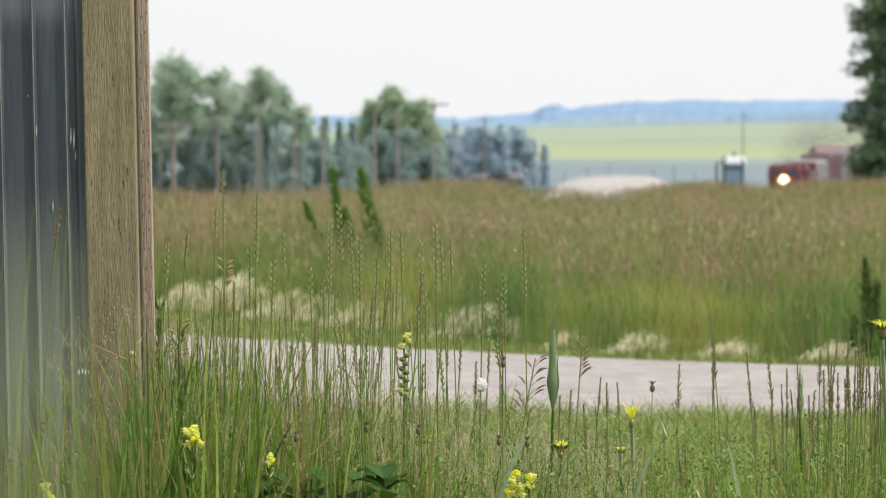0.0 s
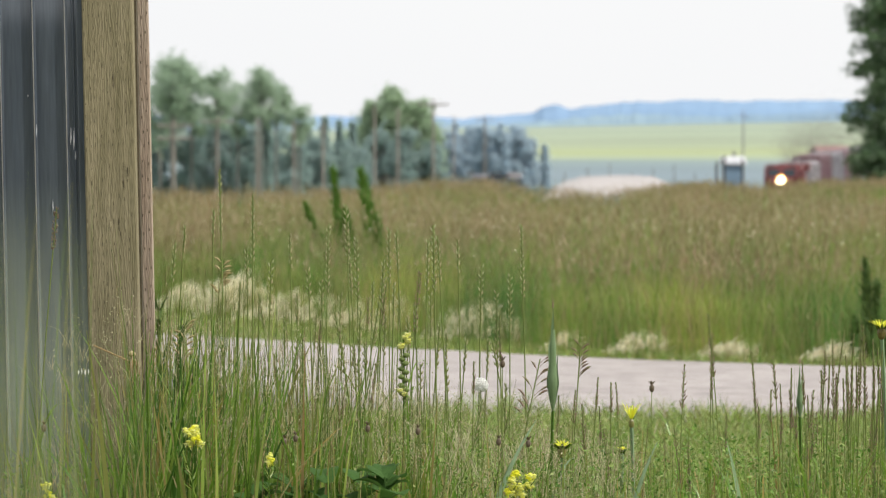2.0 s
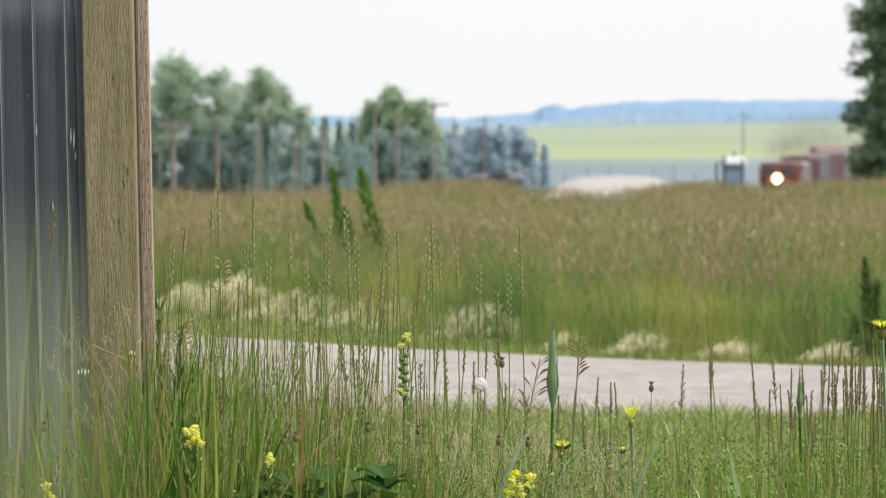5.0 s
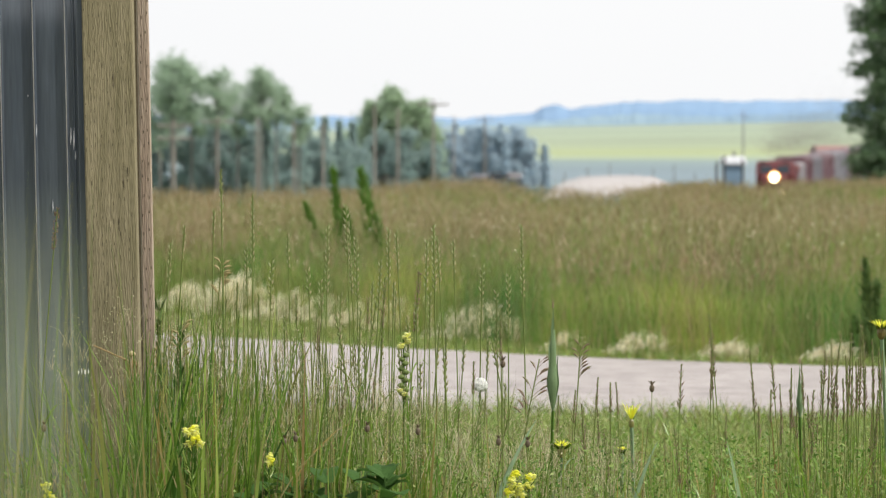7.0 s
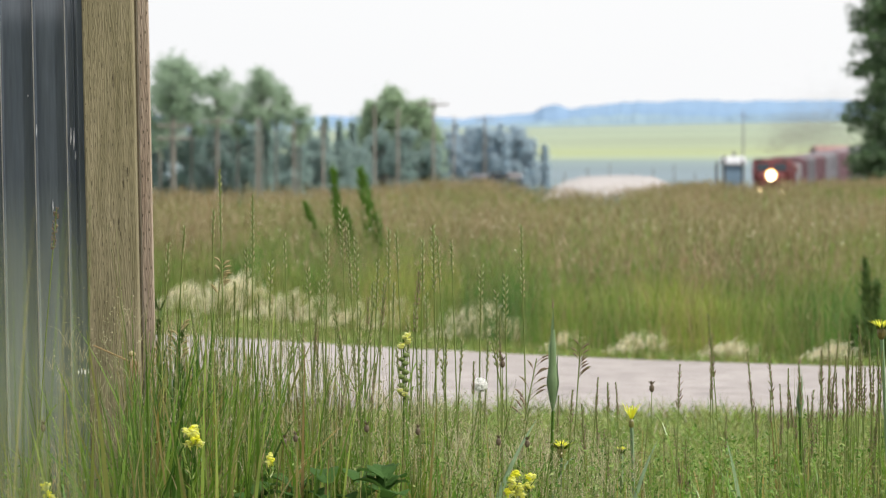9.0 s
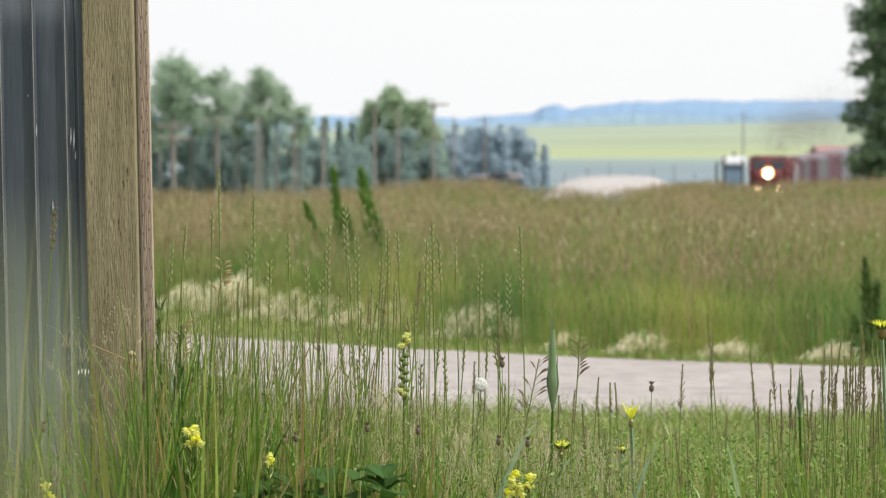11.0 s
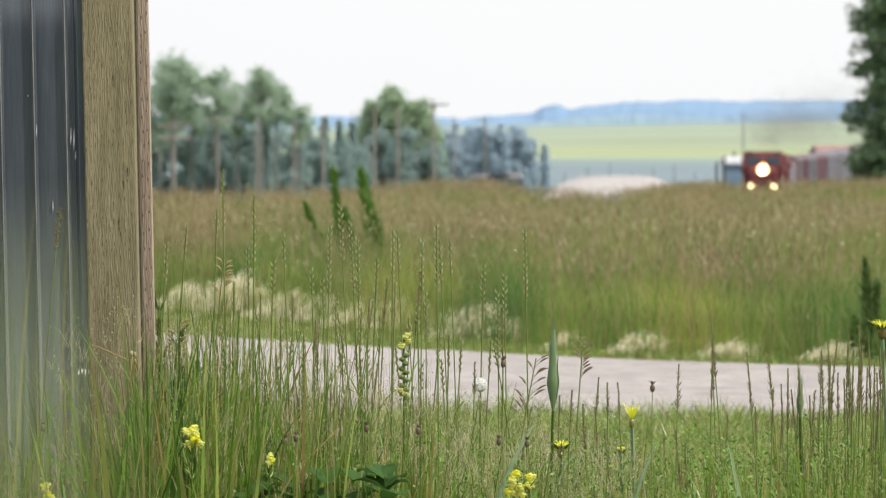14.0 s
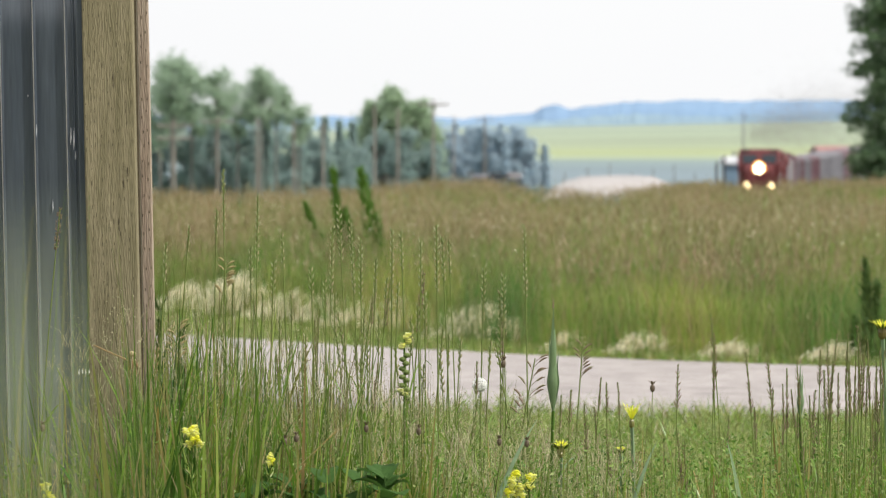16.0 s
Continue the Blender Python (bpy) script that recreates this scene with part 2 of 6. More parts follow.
def sheet_material():
    """Glossy dark paint, streaked, with the milky reflection of grass painted in grey-green towards the ground."""
    m = mat("dark_sheet", (0.048, 0.061, 0.080), (0.078, 0.093, 0.112), 2.5, 0.22, 0.04, 0.0, stretch=(7, 7, 0.4), fine=0.3, spec=0.9)
    n, l = m.node_tree.nodes, m.node_tree.links
    p = n["Principled BSDF"]
    paint = p.inputs["Base Color"].links[0].from_socket
    tc, sep, mp, no = n.new("ShaderNodeTexCoord"), n.new("ShaderNodeSeparateXYZ"), n.new("ShaderNodeMapping"), n.new("ShaderNodeTexNoise")
    mp.inputs["Scale"].default_value = (22, 22, 1.6)
    no.inputs["Scale"].default_value, no.inputs["Detail"].default_value = 2.0, 4.0
    l.new(tc.outputs["Object"], mp.inputs[0])
    l.new(mp.outputs[0], no.inputs["Vector"])
    l.new(tc.outputs["Object"], sep.inputs[0])
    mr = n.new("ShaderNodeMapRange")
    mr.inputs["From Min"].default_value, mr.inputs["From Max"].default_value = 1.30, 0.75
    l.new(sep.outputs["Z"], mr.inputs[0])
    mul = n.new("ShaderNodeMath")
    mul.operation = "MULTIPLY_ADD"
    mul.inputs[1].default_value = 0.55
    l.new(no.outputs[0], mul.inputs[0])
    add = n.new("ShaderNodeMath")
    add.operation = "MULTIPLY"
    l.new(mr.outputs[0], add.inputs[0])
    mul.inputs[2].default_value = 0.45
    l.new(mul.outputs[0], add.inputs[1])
    # grey-green of mirrored grass, mixed in as colour and stronger lower down
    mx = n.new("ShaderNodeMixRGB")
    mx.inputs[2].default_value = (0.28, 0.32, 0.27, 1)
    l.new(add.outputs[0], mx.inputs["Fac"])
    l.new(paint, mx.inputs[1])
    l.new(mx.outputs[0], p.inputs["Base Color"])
    return m


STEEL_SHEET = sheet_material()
LEAFY = plant_mat("broad_grass_leaves", [(0.03, 0.085, 0.012), (0.08, 0.20, 0.025), (0.14, 0.32, 0.035), (0.05, 0.13, 0.016), (0.21, 0.38, 0.06), (0.40, 0.27, 0.08), (0.09, 0.22, 0.025)], 0.45, 0.35, 0.5)
FORB = plant_mat("forb_leaves", [(0.06, 0.14, 0.022), (0.12, 0.25, 0.036), (0.19, 0.34, 0.06), (0.34, 0.43, 0.14), (0.24, 0.21, 0.08)], 0.42, 0.5, 0.3)
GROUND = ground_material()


# ---- mesh helpers ----
def link_bm(name, bm, material):
    me = bpy.data.meshes.new(name)
    bm.to_mesh(me)
    bm.free()
    me.materials.append(material)
    return new(name, me)


def part(name, bm, material, parent, label=""):
    ob = link_bm(name, bm, material)
    ob.parent = parent
    if label:
        ob["label"] = label
    return ob


def thing(name, label, category, group="", m=None, kind=""):
    ob = new(name)
    if m is not None:
        ob.matrix_basis = m
    return tagged(ob, label, category, group, kind)


def box(bm, c, s, bevel=0.0):
    r = bmesh.ops.create_cube(bm, size=1.0, matrix=Matrix.Translation(c) @ Matrix.Diagonal((*s, 1)))
    if bevel:
        edges = list({e for v in r["verts"] for e in v.link_edges})
        bmesh.ops.bevel(bm, geom=edges, offset=bevel, segments=2, affect="EDGES", profile=0.5)
    return bm


def boxes(*items, bevel=0.0):
    bm = bmesh.new()
    for c, s in items:
        box(bm, c, s, bevel)
    return bm


def tube(bm, a, b, r0, r1=None, n=10):
    a, b = Vector(a), Vector(b)
    q = (b - a).to_track_quat("Z", "Y").to_matrix().to_4x4()
    bmesh.ops.create_cone(bm, cap_ends=True, segments=n, radius1=r0, radius2=r0 if r1 is None else r1, depth=(b - a).length,
                          matrix=Matrix.Translation((a + b) / 2) @ q)
    return bm


def prism(bm, profile, x0, x1):
    """A y-z outline pushed from x0 to x1."""
    a = [bm.verts.new((x0, y, z)) for y, z in profile]
    b = [bm.verts.new((x1, y, z)) for y, z in profile]
    bm.faces.new(a)
    bm.faces.new(b[::-1])
    for i in range(len(a)):
        j = (i + 1) % len(a)
        bm.faces.new((a[j], a[i], b[i], b[j]))
    bmesh.ops.recalc_face_normals(bm, faces=bm.faces)
    return bm


def mesh_arrays(name, verts, faces, material, mats=None, index=None):
    """One mesh from numpy arrays of quads (or triangles)."""
    me = bpy.data.meshes.new(name)
    k = faces.shape[1]
    me.vertices.add(len(verts))
    me.vertices.foreach_set("co", np.asarray(verts, np.float32).ravel())
    me.loops.add(faces.size)
    me.loops.foreach_set("vertex_index", faces.astype(np.int32).ravel())
    me.polygons.add(len(faces))
    me.polygons.foreach_set("loop_start", np.arange(0, faces.size, k, dtype=np.int32))
    for mm in ([material] if mats is None else mats):
        me.materials.append(mm)
    if index is not None:
        me.polygons.foreach_set("material_index", np.asarray(index, np.int32))
    me.update(calc_edges=True)
    return me


def ribbons(rng, base, height, width, lean, droop=0.3, seg=3, wind=(0.0, 0.0)):
    """Grass blades: curved, tapering ribbons. base (n,3), height (n), width (n), lean (n) as a share of the height."""
    n = len(base)
    a = rng.uniform(0, 2 * np.pi, n)
    dirn = np.stack([np.cos(a), np.sin(a), np.zeros(n)], 1)
    f = rng.uniform(0, 2 * np.pi, n)
    side = np.stack([np.cos(f), np.sin(f) * 0.6, np.zeros(n)], 1)
    verts = np.zeros((n, seg + 1, 2, 3))
    for i in range(seg + 1):
        s = i / seg
        out = (s * 0.4 + s * s * 0.6) * lean * height
        z = height * (s - droop * s * s * s * np.minimum(1.0, lean * 1.5))
        mid = base + dirn * out[:, None]
        mid[:, 0] += wind[0] * height * s * s
        mid[:, 1] += wind[1] * height * s * s
        mid[:, 2] += z
        w = width * (1 - s ** 1.6 * 0.93) * 0.5
        verts[:, i, 0] = mid - side * w[:, None]
        verts[:, i, 1] = mid + side * w[:, None]
    idx = np.arange(n * (seg + 1) * 2).reshape(n, seg + 1, 2)
    faces = np.stack([idx[:, :-1, 0], idx[:, :-1, 1], idx[:, 1:, 1], idx[:, 1:, 0]], -1).reshape(-1, 4)
    return verts.reshape(-1, 3), faces


def join(*pairs):
    vs, fs, k = [], [], 0
    for v, f in pairs:
        vs.append(v)
        fs.append(f + k)
        k += len(v)
    return np.concatenate(vs), np.concatenate(fs)


def leaf_cloud(rng, centres, size, squash=0.6):
    """Small folded leaf clumps, one quad each, turned every way."""
    n = len(centres)
    u = rng.normal(size=(n, 3))
    u /= np.linalg.norm(u, axis=1)[:, None]
    w = rng.normal(size=(n, 3))
    w -= (w * u).sum(1)[:, None] * u
    w /= np.linalg.norm(w, axis=1)[:, None]
    s = size * rng.uniform(0.5, 1.3, n)[:, None]
    v = np.stack([centres - u * s, centres + w * s * squash, centres + u * s, centres - w * s * squash * 0.8], 1)
    return v.reshape(-1, 3), np.arange(n * 4).reshape(n, 4)


# ---- ground, road, far slope ----
def smooth(a, b, x):
    t = np.clip((x - a) / (b - a), 0, 1)
    return t * t * (3 - 2 * t)


def ground_z(x, y):
    z = -2.7 * smooth(225, 330, y) + 2.7 * smooth(600, 900, y)
    z = z + 6.0 * smooth(900, 1500, y) + 23.0 * np.clip((y - 1450) / 1150, 0, 1) + 8 * smooth(2600, 4000, y)
    swell = np.interp(x, [-11.5, -4.1, -0.5, 1.5, 3.9, 5.9, 8.4, 10.4, 11.6, 12.8, 13.5, 17.5], [-0.24, -0.06, 0.38, 0.36, 0.02, -0.22, 0.24, 0.31, 0.08, 0.06, 0.40, 0.42])
    z = z + swell * smooth(110, 195, y) * (1 - smooth(205, 260, y))
    z = z + 0.018 * np.clip(x - 120, -200, 260) * smooth(1300, 2600, y)
    return z


def build_ground():
    ys = np.concatenate([np.linspace(-60, 12, 10), np.linspace(16, 60, 24), np.linspace(66, 340, 50), np.linspace(360, 960, 24), np.linspace(1000, 4800, 48)])
    xs = np.concatenate([[-900, -600, -400, -250, -160, -100, -60, -36], np.linspace(-24, 24, 33), [36, 60, 100, 160, 250, 400, 600, 900]])
    gx, gy = np.meshgrid(xs, ys)
    gz = ground_z(gx, gy) - 0.03 * smooth(24, 27, gy) * (1 - smooth(44, 47, gy))
    v = np.stack([gx, gy, gz], -1).reshape(-1, 3)
    i = np.arange(len(v)).reshape(len(ys), len(xs))
    f = np.stack([i[:-1, :-1], i[:-1, 1:], i[1:, 1:], i[1:, :-1]], -1).reshape(-1, 4)
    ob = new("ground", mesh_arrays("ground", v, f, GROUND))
    tagged(ob, "grassy prairie ground rising to a haze-paled canola slope", "ground", kind="structure")


# far and near edge of the road by their x, y; it bends away behind the post
ROAD_NEAR = [(14.0, 26.2), (6.0, 26.7), (2.4, 26.9), (0.7, 27.0), (-0.2, 27.4), (-0.9, 28.6), (-1.6, 31.0), (-2.6, 34.5), (-5.0, 40.0), (-10.0, 47.0)]
ROAD_FAR = [(14.0, 31.0), (6.0, 33.0), (3.0, 34.1), (1.6, 35.4), (0.5, 36.9), (-0.4, 38.2), (-1.2, 39.6), (-1.9, 41.0), (-4.5, 45.0), (-9.6, 52.0)]


def resample(line, n):
    p = np.array(line)
    d = np.concatenate([[0], np.cumsum(np.linalg.norm(np.diff(p, axis=0), axis=1))])
    s = np.linspace(0, d[-1], n)
    return np.stack([np.interp(s, d, p[:, 0]), np.interp(s, d, p[:, 1])], 1)


def build_road():
    rng = np.random.default_rng(3)
    a, b = resample(ROAD_NEAR, 60), resample(ROAD_FAR, 60)
    a[:, 1] += rng.normal(0, 0.06, 60)
    b[:, 1] += rng.normal(0, 0.06, 60)
    rows = []
    for k in range(7):
        s = k / 6
        p = a * (1 - s) + b * s
        rows.append(np.column_stack([p, np.full(60, 0.02 + 0.05 * (1 - (2 * s - 1) ** 2))]))
    low_a = np.column_stack([a, np.full(60, -0.06)])
    low_b = np.column_stack([b, np.full(60, -0.06)])
    v = np.stack([low_a, *rows, low_b])
    i = np.arange(9 * 60).reshape(9, 60)
    f = np.stack([i[:-1, :-1], i[1:, :-1], i[1:, 1:], i[:-1, 1:]], -1).reshape(-1, 4)
    ob = new("road", mesh_arrays("road", v.reshape(-1, 3), f, ASPHALT))
    tagged(ob, "weathered pinkish-grey asphalt road bending past tall grass", "road", kind="structure")


def build_ramp():
    """Pale gravel road that climbs to the level crossing, with a rounded crown and soft shoulders."""
    rng = np.random.default_rng(9)
    ys = np.linspace(212, 300, 30)
    left = np.interp(ys, [212, 235, 262, 300], [4.35, 5.4, 7.1, 8.8])
    right = np.interp(ys, [212, 262, 300], [10.2, 10.9, 12.4])
    top = np.interp(ys, [212, 225, 240, 262, 300], [0.5, 0.86, 1.16, 1.40, 1.2])
    rows = []
    for s, dz in ((-0.22, -3.6), (-0.05, -0.25), (0.0, -0.05), (0.2, 0.0), (0.5, 0.04), (0.8, 0.0), (1.0, -0.06), (1.1, -3.6)):
        rows.append(np.column_stack([left + (right - left) * s + rng.normal(0, 0.06, 30), ys, top + dz + rng.normal(0, 0.015, 30)]))
    v = np.stack(rows)
    i = np.arange(8 * 30).reshape(8, 30)
    f = np.stack([i[:-1, :-1], i[1:, :-1], i[1:, 1:], i[:-1, 1:]], -1).reshape(-1, 4)
    ob = new("gravel_road", mesh_arrays("gravel_road", v.reshape(-1, 3), f, GRAVEL))
    tagged(ob, "pale gravel road climbing a low bank", "road", kind="structure")


def build_ridge():
    """Far forest ridge with an uneven top, its blue being haze put into the colour."""
    rng = np.random.default_rng(5)
    n = 1100
    xs = np.linspace(-900, 900, n)
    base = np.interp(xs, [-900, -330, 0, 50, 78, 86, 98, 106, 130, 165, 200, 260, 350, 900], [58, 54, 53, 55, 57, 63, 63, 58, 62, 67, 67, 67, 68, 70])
    wob = np.convolve(rng.normal(0, 1, n + 8), np.ones(5) / 5, "valid")[:n]
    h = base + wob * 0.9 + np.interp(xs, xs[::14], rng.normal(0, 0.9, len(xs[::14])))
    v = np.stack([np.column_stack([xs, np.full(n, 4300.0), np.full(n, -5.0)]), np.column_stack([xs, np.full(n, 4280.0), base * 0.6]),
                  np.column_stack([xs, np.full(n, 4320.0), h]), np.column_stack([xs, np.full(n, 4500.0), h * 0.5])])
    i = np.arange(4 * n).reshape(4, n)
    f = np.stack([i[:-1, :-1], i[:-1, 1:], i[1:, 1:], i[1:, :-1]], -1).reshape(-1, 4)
    tagged(new("backdrop", mesh_arrays("backdrop", v.reshape(-1, 3), f, RIDGE_HAZED)), "hazy blue forested ridge on the skyline", "hills", kind="structure")
    # a lower wooded shoulder before it
    low = np.interp(xs, [-900, -100, 40, 90, 160, 230, 300, 900], [42, 43, 45, 46, 50, 52, 54, 58]) + wob * 1.2 + np.interp(xs, xs[::28], rng.normal(0, 1.6, len(xs[::28])))
    v = np.stack([np.column_stack([xs, np.full(n, 4010.0), np.full(n, -5.0)]), np.column_stack([xs, np.full(n, 4020.0), low]), np.column_stack([xs, np.full(n, 4200.0), low * 0.8])])
    i = np.arange(3 * n).reshape(3, n)
    f = np.stack([i[:-1, :-1], i[:-1, 1:], i[1:, 1:], i[1:, :-1]], -1).reshape(-1, 4)
    tagged(new("backdrop", mesh_arrays("backdrop", v.reshape(-1, 3), f, SHOULDER_HAZED)), "wooded shoulder below a far ridge, paled by painted haze", "hills", kind="structure")


def build_back_wall():
    # unseen wall, added to darken what the panel mirrors
    bm = boxes(((0, -16, 3.0), (46, 0.3, 6.0)))
    tagged(link_bm("unseen_wall", bm, UNSEEN_DARK), "unseen plain dark wall added behind the verge for a panel to mirror", "wall", kind="structure")


build_ground()
build_road()
build_ramp()
build_ridge()
build_back_wall()


# ---- post and sheet-metal panel ----
def grain(bm, at, way, length, width):
    """One spikelet: a slim pointed husk."""
    way = way.normalized()
    q = way.to_track_quat("Z", "Y").to_matrix()
    foot, tip = bm.verts.new(at), bm.verts.new(at + way * length)
    ring = [bm.verts.new(at + way * length * 0.4 + q @ Vector((width * math.cos(a), width * math.sin(a), 0)) * 0.5) for a in (0, 1.57, 3.14, 4.71)]
    for j in range(4):
        bm.faces.new((foot, ring[(j + 1) % 4], ring[j]))
        bm.faces.new((tip, ring[j], ring[(j + 1) % 4]))


def build_post():
    d = 14.0
    lean = 1.15
    post = thing("wooden_post", "olive-brown treated wooden post with incision marks in tall grass", "post", m=pose(-0.893, d, 0, 0, -lean, 0))
    bm = bmesh.new()
    box(bm, (0, 0.07, 1.3), (0.141, 0.14, 2.6), 0.004)
    part("timber", bm, POST_WOOD, post)
    bm = bmesh.new()
    box(bm, (0.052, 0.166, 1.3), (0.105, 0.038, 2.6), 0.003)
    part("side_board", bm, SIDE_WOOD, post, "pinkish-grey weathered board nailed behind")
    # solid dark strip in place of the shade inside the gap
    part("gap_shade_strip", boxes(((0.0725, 0.11, 1.3), (0.006, 0.07, 2.6))), SLIT, post, "dark strip standing for the shade between post and board")
    rng = np.random.default_rng(8)
    bm = bmesh.new()
    for col in range(11):
        x = -0.063 + col * 0.0122 + rng.normal(0, 0.0012)
        z = 0.3 + rng.uniform(0, 0.03)
        while z < 2.3:
            if rng.random() < 0.5 + 0.35 * noise.noise((col * 0.9, z * 3.0, 4.0)) + (0.2 if col < 5 else 0.0):
                box(bm, (x + rng.normal(0, 0.0012), 0.0, z), (rng.uniform(0.0008, 0.0017), 0.0012, rng.uniform(0.005, 0.013)))
            z += rng.uniform(0.024, 0.04)
    part("incision", bm, SLIT, post, "dark preservative incisions")["kind"] = "stuff"
    bm = bmesh.new()
    for x in (0.082, 0.096):
        z = 0.4
        while z < 2.3:
            box(bm, (x + rng.normal(0, 0.002), 0.147, z), (0.002, 0.0016, 0.008))
            z += rng.uniform(0.03, 0.06)
    part("incision", bm, SLIT, post)["kind"] = "stuff"
    for x, z, h in ((0.012, 1.58, 0.035), (0.035, 1.29, 0.02), (0.047, 1.32, 0.02), (0.02, 1.18, 0.03)):
        bm = bmesh.new()
        grain(bm, Vector((x, 0.0, z - h / 2)), Vector((0.04, 0, 1)), h, 0.0048)
        grain(bm, Vector((x + 0.0015, 0.0, z - h)), Vector((-0.03, 0, 1)), h * 0.8, 0.003)
        part("crack", bm, SLIT, post, "dark drying crack")


def build_panel():
    d = 14.02
    panel = thing("metal_panel", "dark blue-grey glossy ribbed sheet panel beside a post", "panel", m=pose(-0.966, d, 0, 0, -1.15, 0))
    # profile across the sheet: flats with low rolled ribs
    pts = []
    x = -0.95
    while x < -0.004:
        h = 0.0015 * math.sin(x * 55)
        for c, a, w in ((-0.226, 0.010, 0.007), (-0.135, 0.012, 0.007), (-0.046, 0.010, 0.007), (-0.025, 0.004, 0.006), (-0.32, 0.012, 0.007), (-0.41, 0.012, 0.007), (-0.5, 0.012, 0.007), (-0.6, 0.012, 0.007)):
            h += a * math.exp(-((x - c) / w * 2) ** 2)
        pts.append((x, -h))
        x += 0.0012
    pts.append((0.0, 0.0))
    n = len(pts)
    rows = [0.0, 0.5, 0.9, 1.3, 1.7, 2.3]
    rng = np.random.default_rng(4)
    v = []
    for z in rows:
        off = np.convolve(rng.normal(0, 0.004, n + 40), np.ones(41) / 41, 'valid')
        v.append([(u, w + o * 0.3, z) for (u, w), o in zip(pts, off)])
    back = [[(u, w + 0.012, z) for u, w in pts] for z in (0.0, 2.3)]
    vv = np.array([*v, back[1], back[0]]).reshape(-1, 3)
    i = np.arange(len(vv)).reshape(-1, n)
    i = np.concatenate([i, i[:1]])
    f = np.stack([i[:-1, :-1], i[:-1, 1:], i[1:, 1:], i[1:, :-1]], -1).reshape(-1, 4)
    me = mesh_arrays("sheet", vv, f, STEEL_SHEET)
    me.polygons.foreach_set("use_smooth", np.ones(len(f), bool))
    ob = new("sheet", me)
    ob.parent = panel
    # steel beads added along three ribs for their bright glint lines
    for x in (-0.226, -0.135, -0.046):
        part("seam_glint_bead", tube(bmesh.new(), (x, -0.0115, 0.0), (x, -0.0115, 2.3), 0.0016, 0.0016, 8), STEEL, panel, "bright steel bead on a seam, added for its glint")
    # short glints on the sheet, painted as pale slivers
    for x, z, h in ((-0.028, 1.40, 0.05), (-0.036, 1.41, 0.04), (-0.131, 1.43, 0.03), (-0.024, 1.36, 0.02), (-0.152, 1.53, 0.006), (-0.09, 1.22, 0.03)):
        bm = bmesh.new()
        grain(bm, Vector((x, -0.009 if x in (-0.028, -0.036) else -0.004, z - h / 2)), Vector((0.03, 0, 1)), h * 1.3, 0.004)
        part("glint_mark", bm, WHITE_PAINT, panel, "pale mark painted as a glint")
    bm = boxes(((-0.004, -0.004, 1.15), (0.022, 0.010, 2.3)), bevel=0.003)
    part("edge_trim", bm, STEEL_SHEET, panel, "folded dark edge trim")


build_post()
build_panel()


# ---- grass masses ----
def scatter(rng, n, x0, x1, y0, y1, wedge=0.0):
    y = rng.uniform(y0, y1, n)
    x = rng.uniform(x0, x1, n)
    if wedge:
        x = rng.uniform(-1, 1, n) * (y * wedge + 0.5)
    return np.column_stack([x, y, np.zeros(n)])


def stuff(name, me, label, category="grass"):
    ob = new(name, me)
    return tagged(ob, label, category, kind="stuff")


def edge_y(line, x):
    p = np.array(sorted(line))
    return np.interp(x, p[:, 0], p[:, 1])


def build_lawn():
    rng = np.random.default_rng(11)
    b = scatter(rng, 60000, 0, 0, 18.5, 27.3, wedge=0.095)
    b = b[b[:, 1] < edge_y(ROAD_NEAR, b[:, 0]) + rng.normal(0.05, 0.08, len(b))]
    n = len(b)
    patch = np.array([noise.noise((p[0] * 1.3, p[1] * 0.9, 0)) for p in b])
    h = rng.uniform(0.05, 0.20, n) * (1 + 0.8 * patch)
    return stuff("lawn", mesh_arrays("lawn", *ribbons(rng, b, h, rng.uniform(0.004, 0.009, n), rng.uniform(0.2, 1.3, n), droop=0.5, seg=3), FRESH),
                 "short uneven green grass along the road's near edge")


def field_band(rng, n, y0, y1, kind):
    b = scatter(rng, n, 0, 0, y0, y1, wedge=0.098)
    b = b[b[:, 1] > edge_y(ROAD_FAR, b[:, 0]) + np.interp(b[:, 0], [-2.2, -1.0, 0.0, 1.0], [7.0, 4.2, 2.0, 0.45])]
    n = len(b)
    b[:, 2] = ground_z(b[:, 0], b[:, 1])
    patch = np.array([noise.noise((p[0] * 0.45, p[1] * 0.11, 3.0)) + 0.5 * noise.noise((p[0] * 1.5, p[1] * 0.4, 8.0)) for p in b])
    rise = np.array([noise.noise((p[0] * 0.16, p[1] * 0.02, 7.0)) for p in b])
    near = np.exp(-(b[:, 1] - edge_y(ROAD_FAR, b[:, 0])) / 3.5)
    if kind == "hay":
        h = np.where(rng.random(n) < 0.7, rng.uniform(0.6, 1.0, n), rng.uniform(0.3, 0.7, n)) * (1 + 0.14 * patch + 0.08 * rise) * (1 - 0.15 * near)
        lush = np.exp(-(b[:, 1] - edge_y(ROAD_FAR, b[:, 0])) / 15.0) * (0.35 + 0.65 * smooth(-1.5, 2.0, b[:, 0]))
        keep = rng.random(n) < np.clip(0.60 + 1.5 * patch - 0.36 * near - 0.42 * lush, 0.06, 1)
        w = 0.0035 + b[:, 1] * 0.00005
    else:
        h = rng.uniform(0.30, 0.88, n) * (1 - 0.32 * patch) * (1 - 0.3 * near)
        keep = rng.random(n) > -0.1
        w = 0.006 + b[:, 1] * 0.00007
    return b[keep], h[keep], (w * rng.uniform(0.6, 1.4, n))[keep]


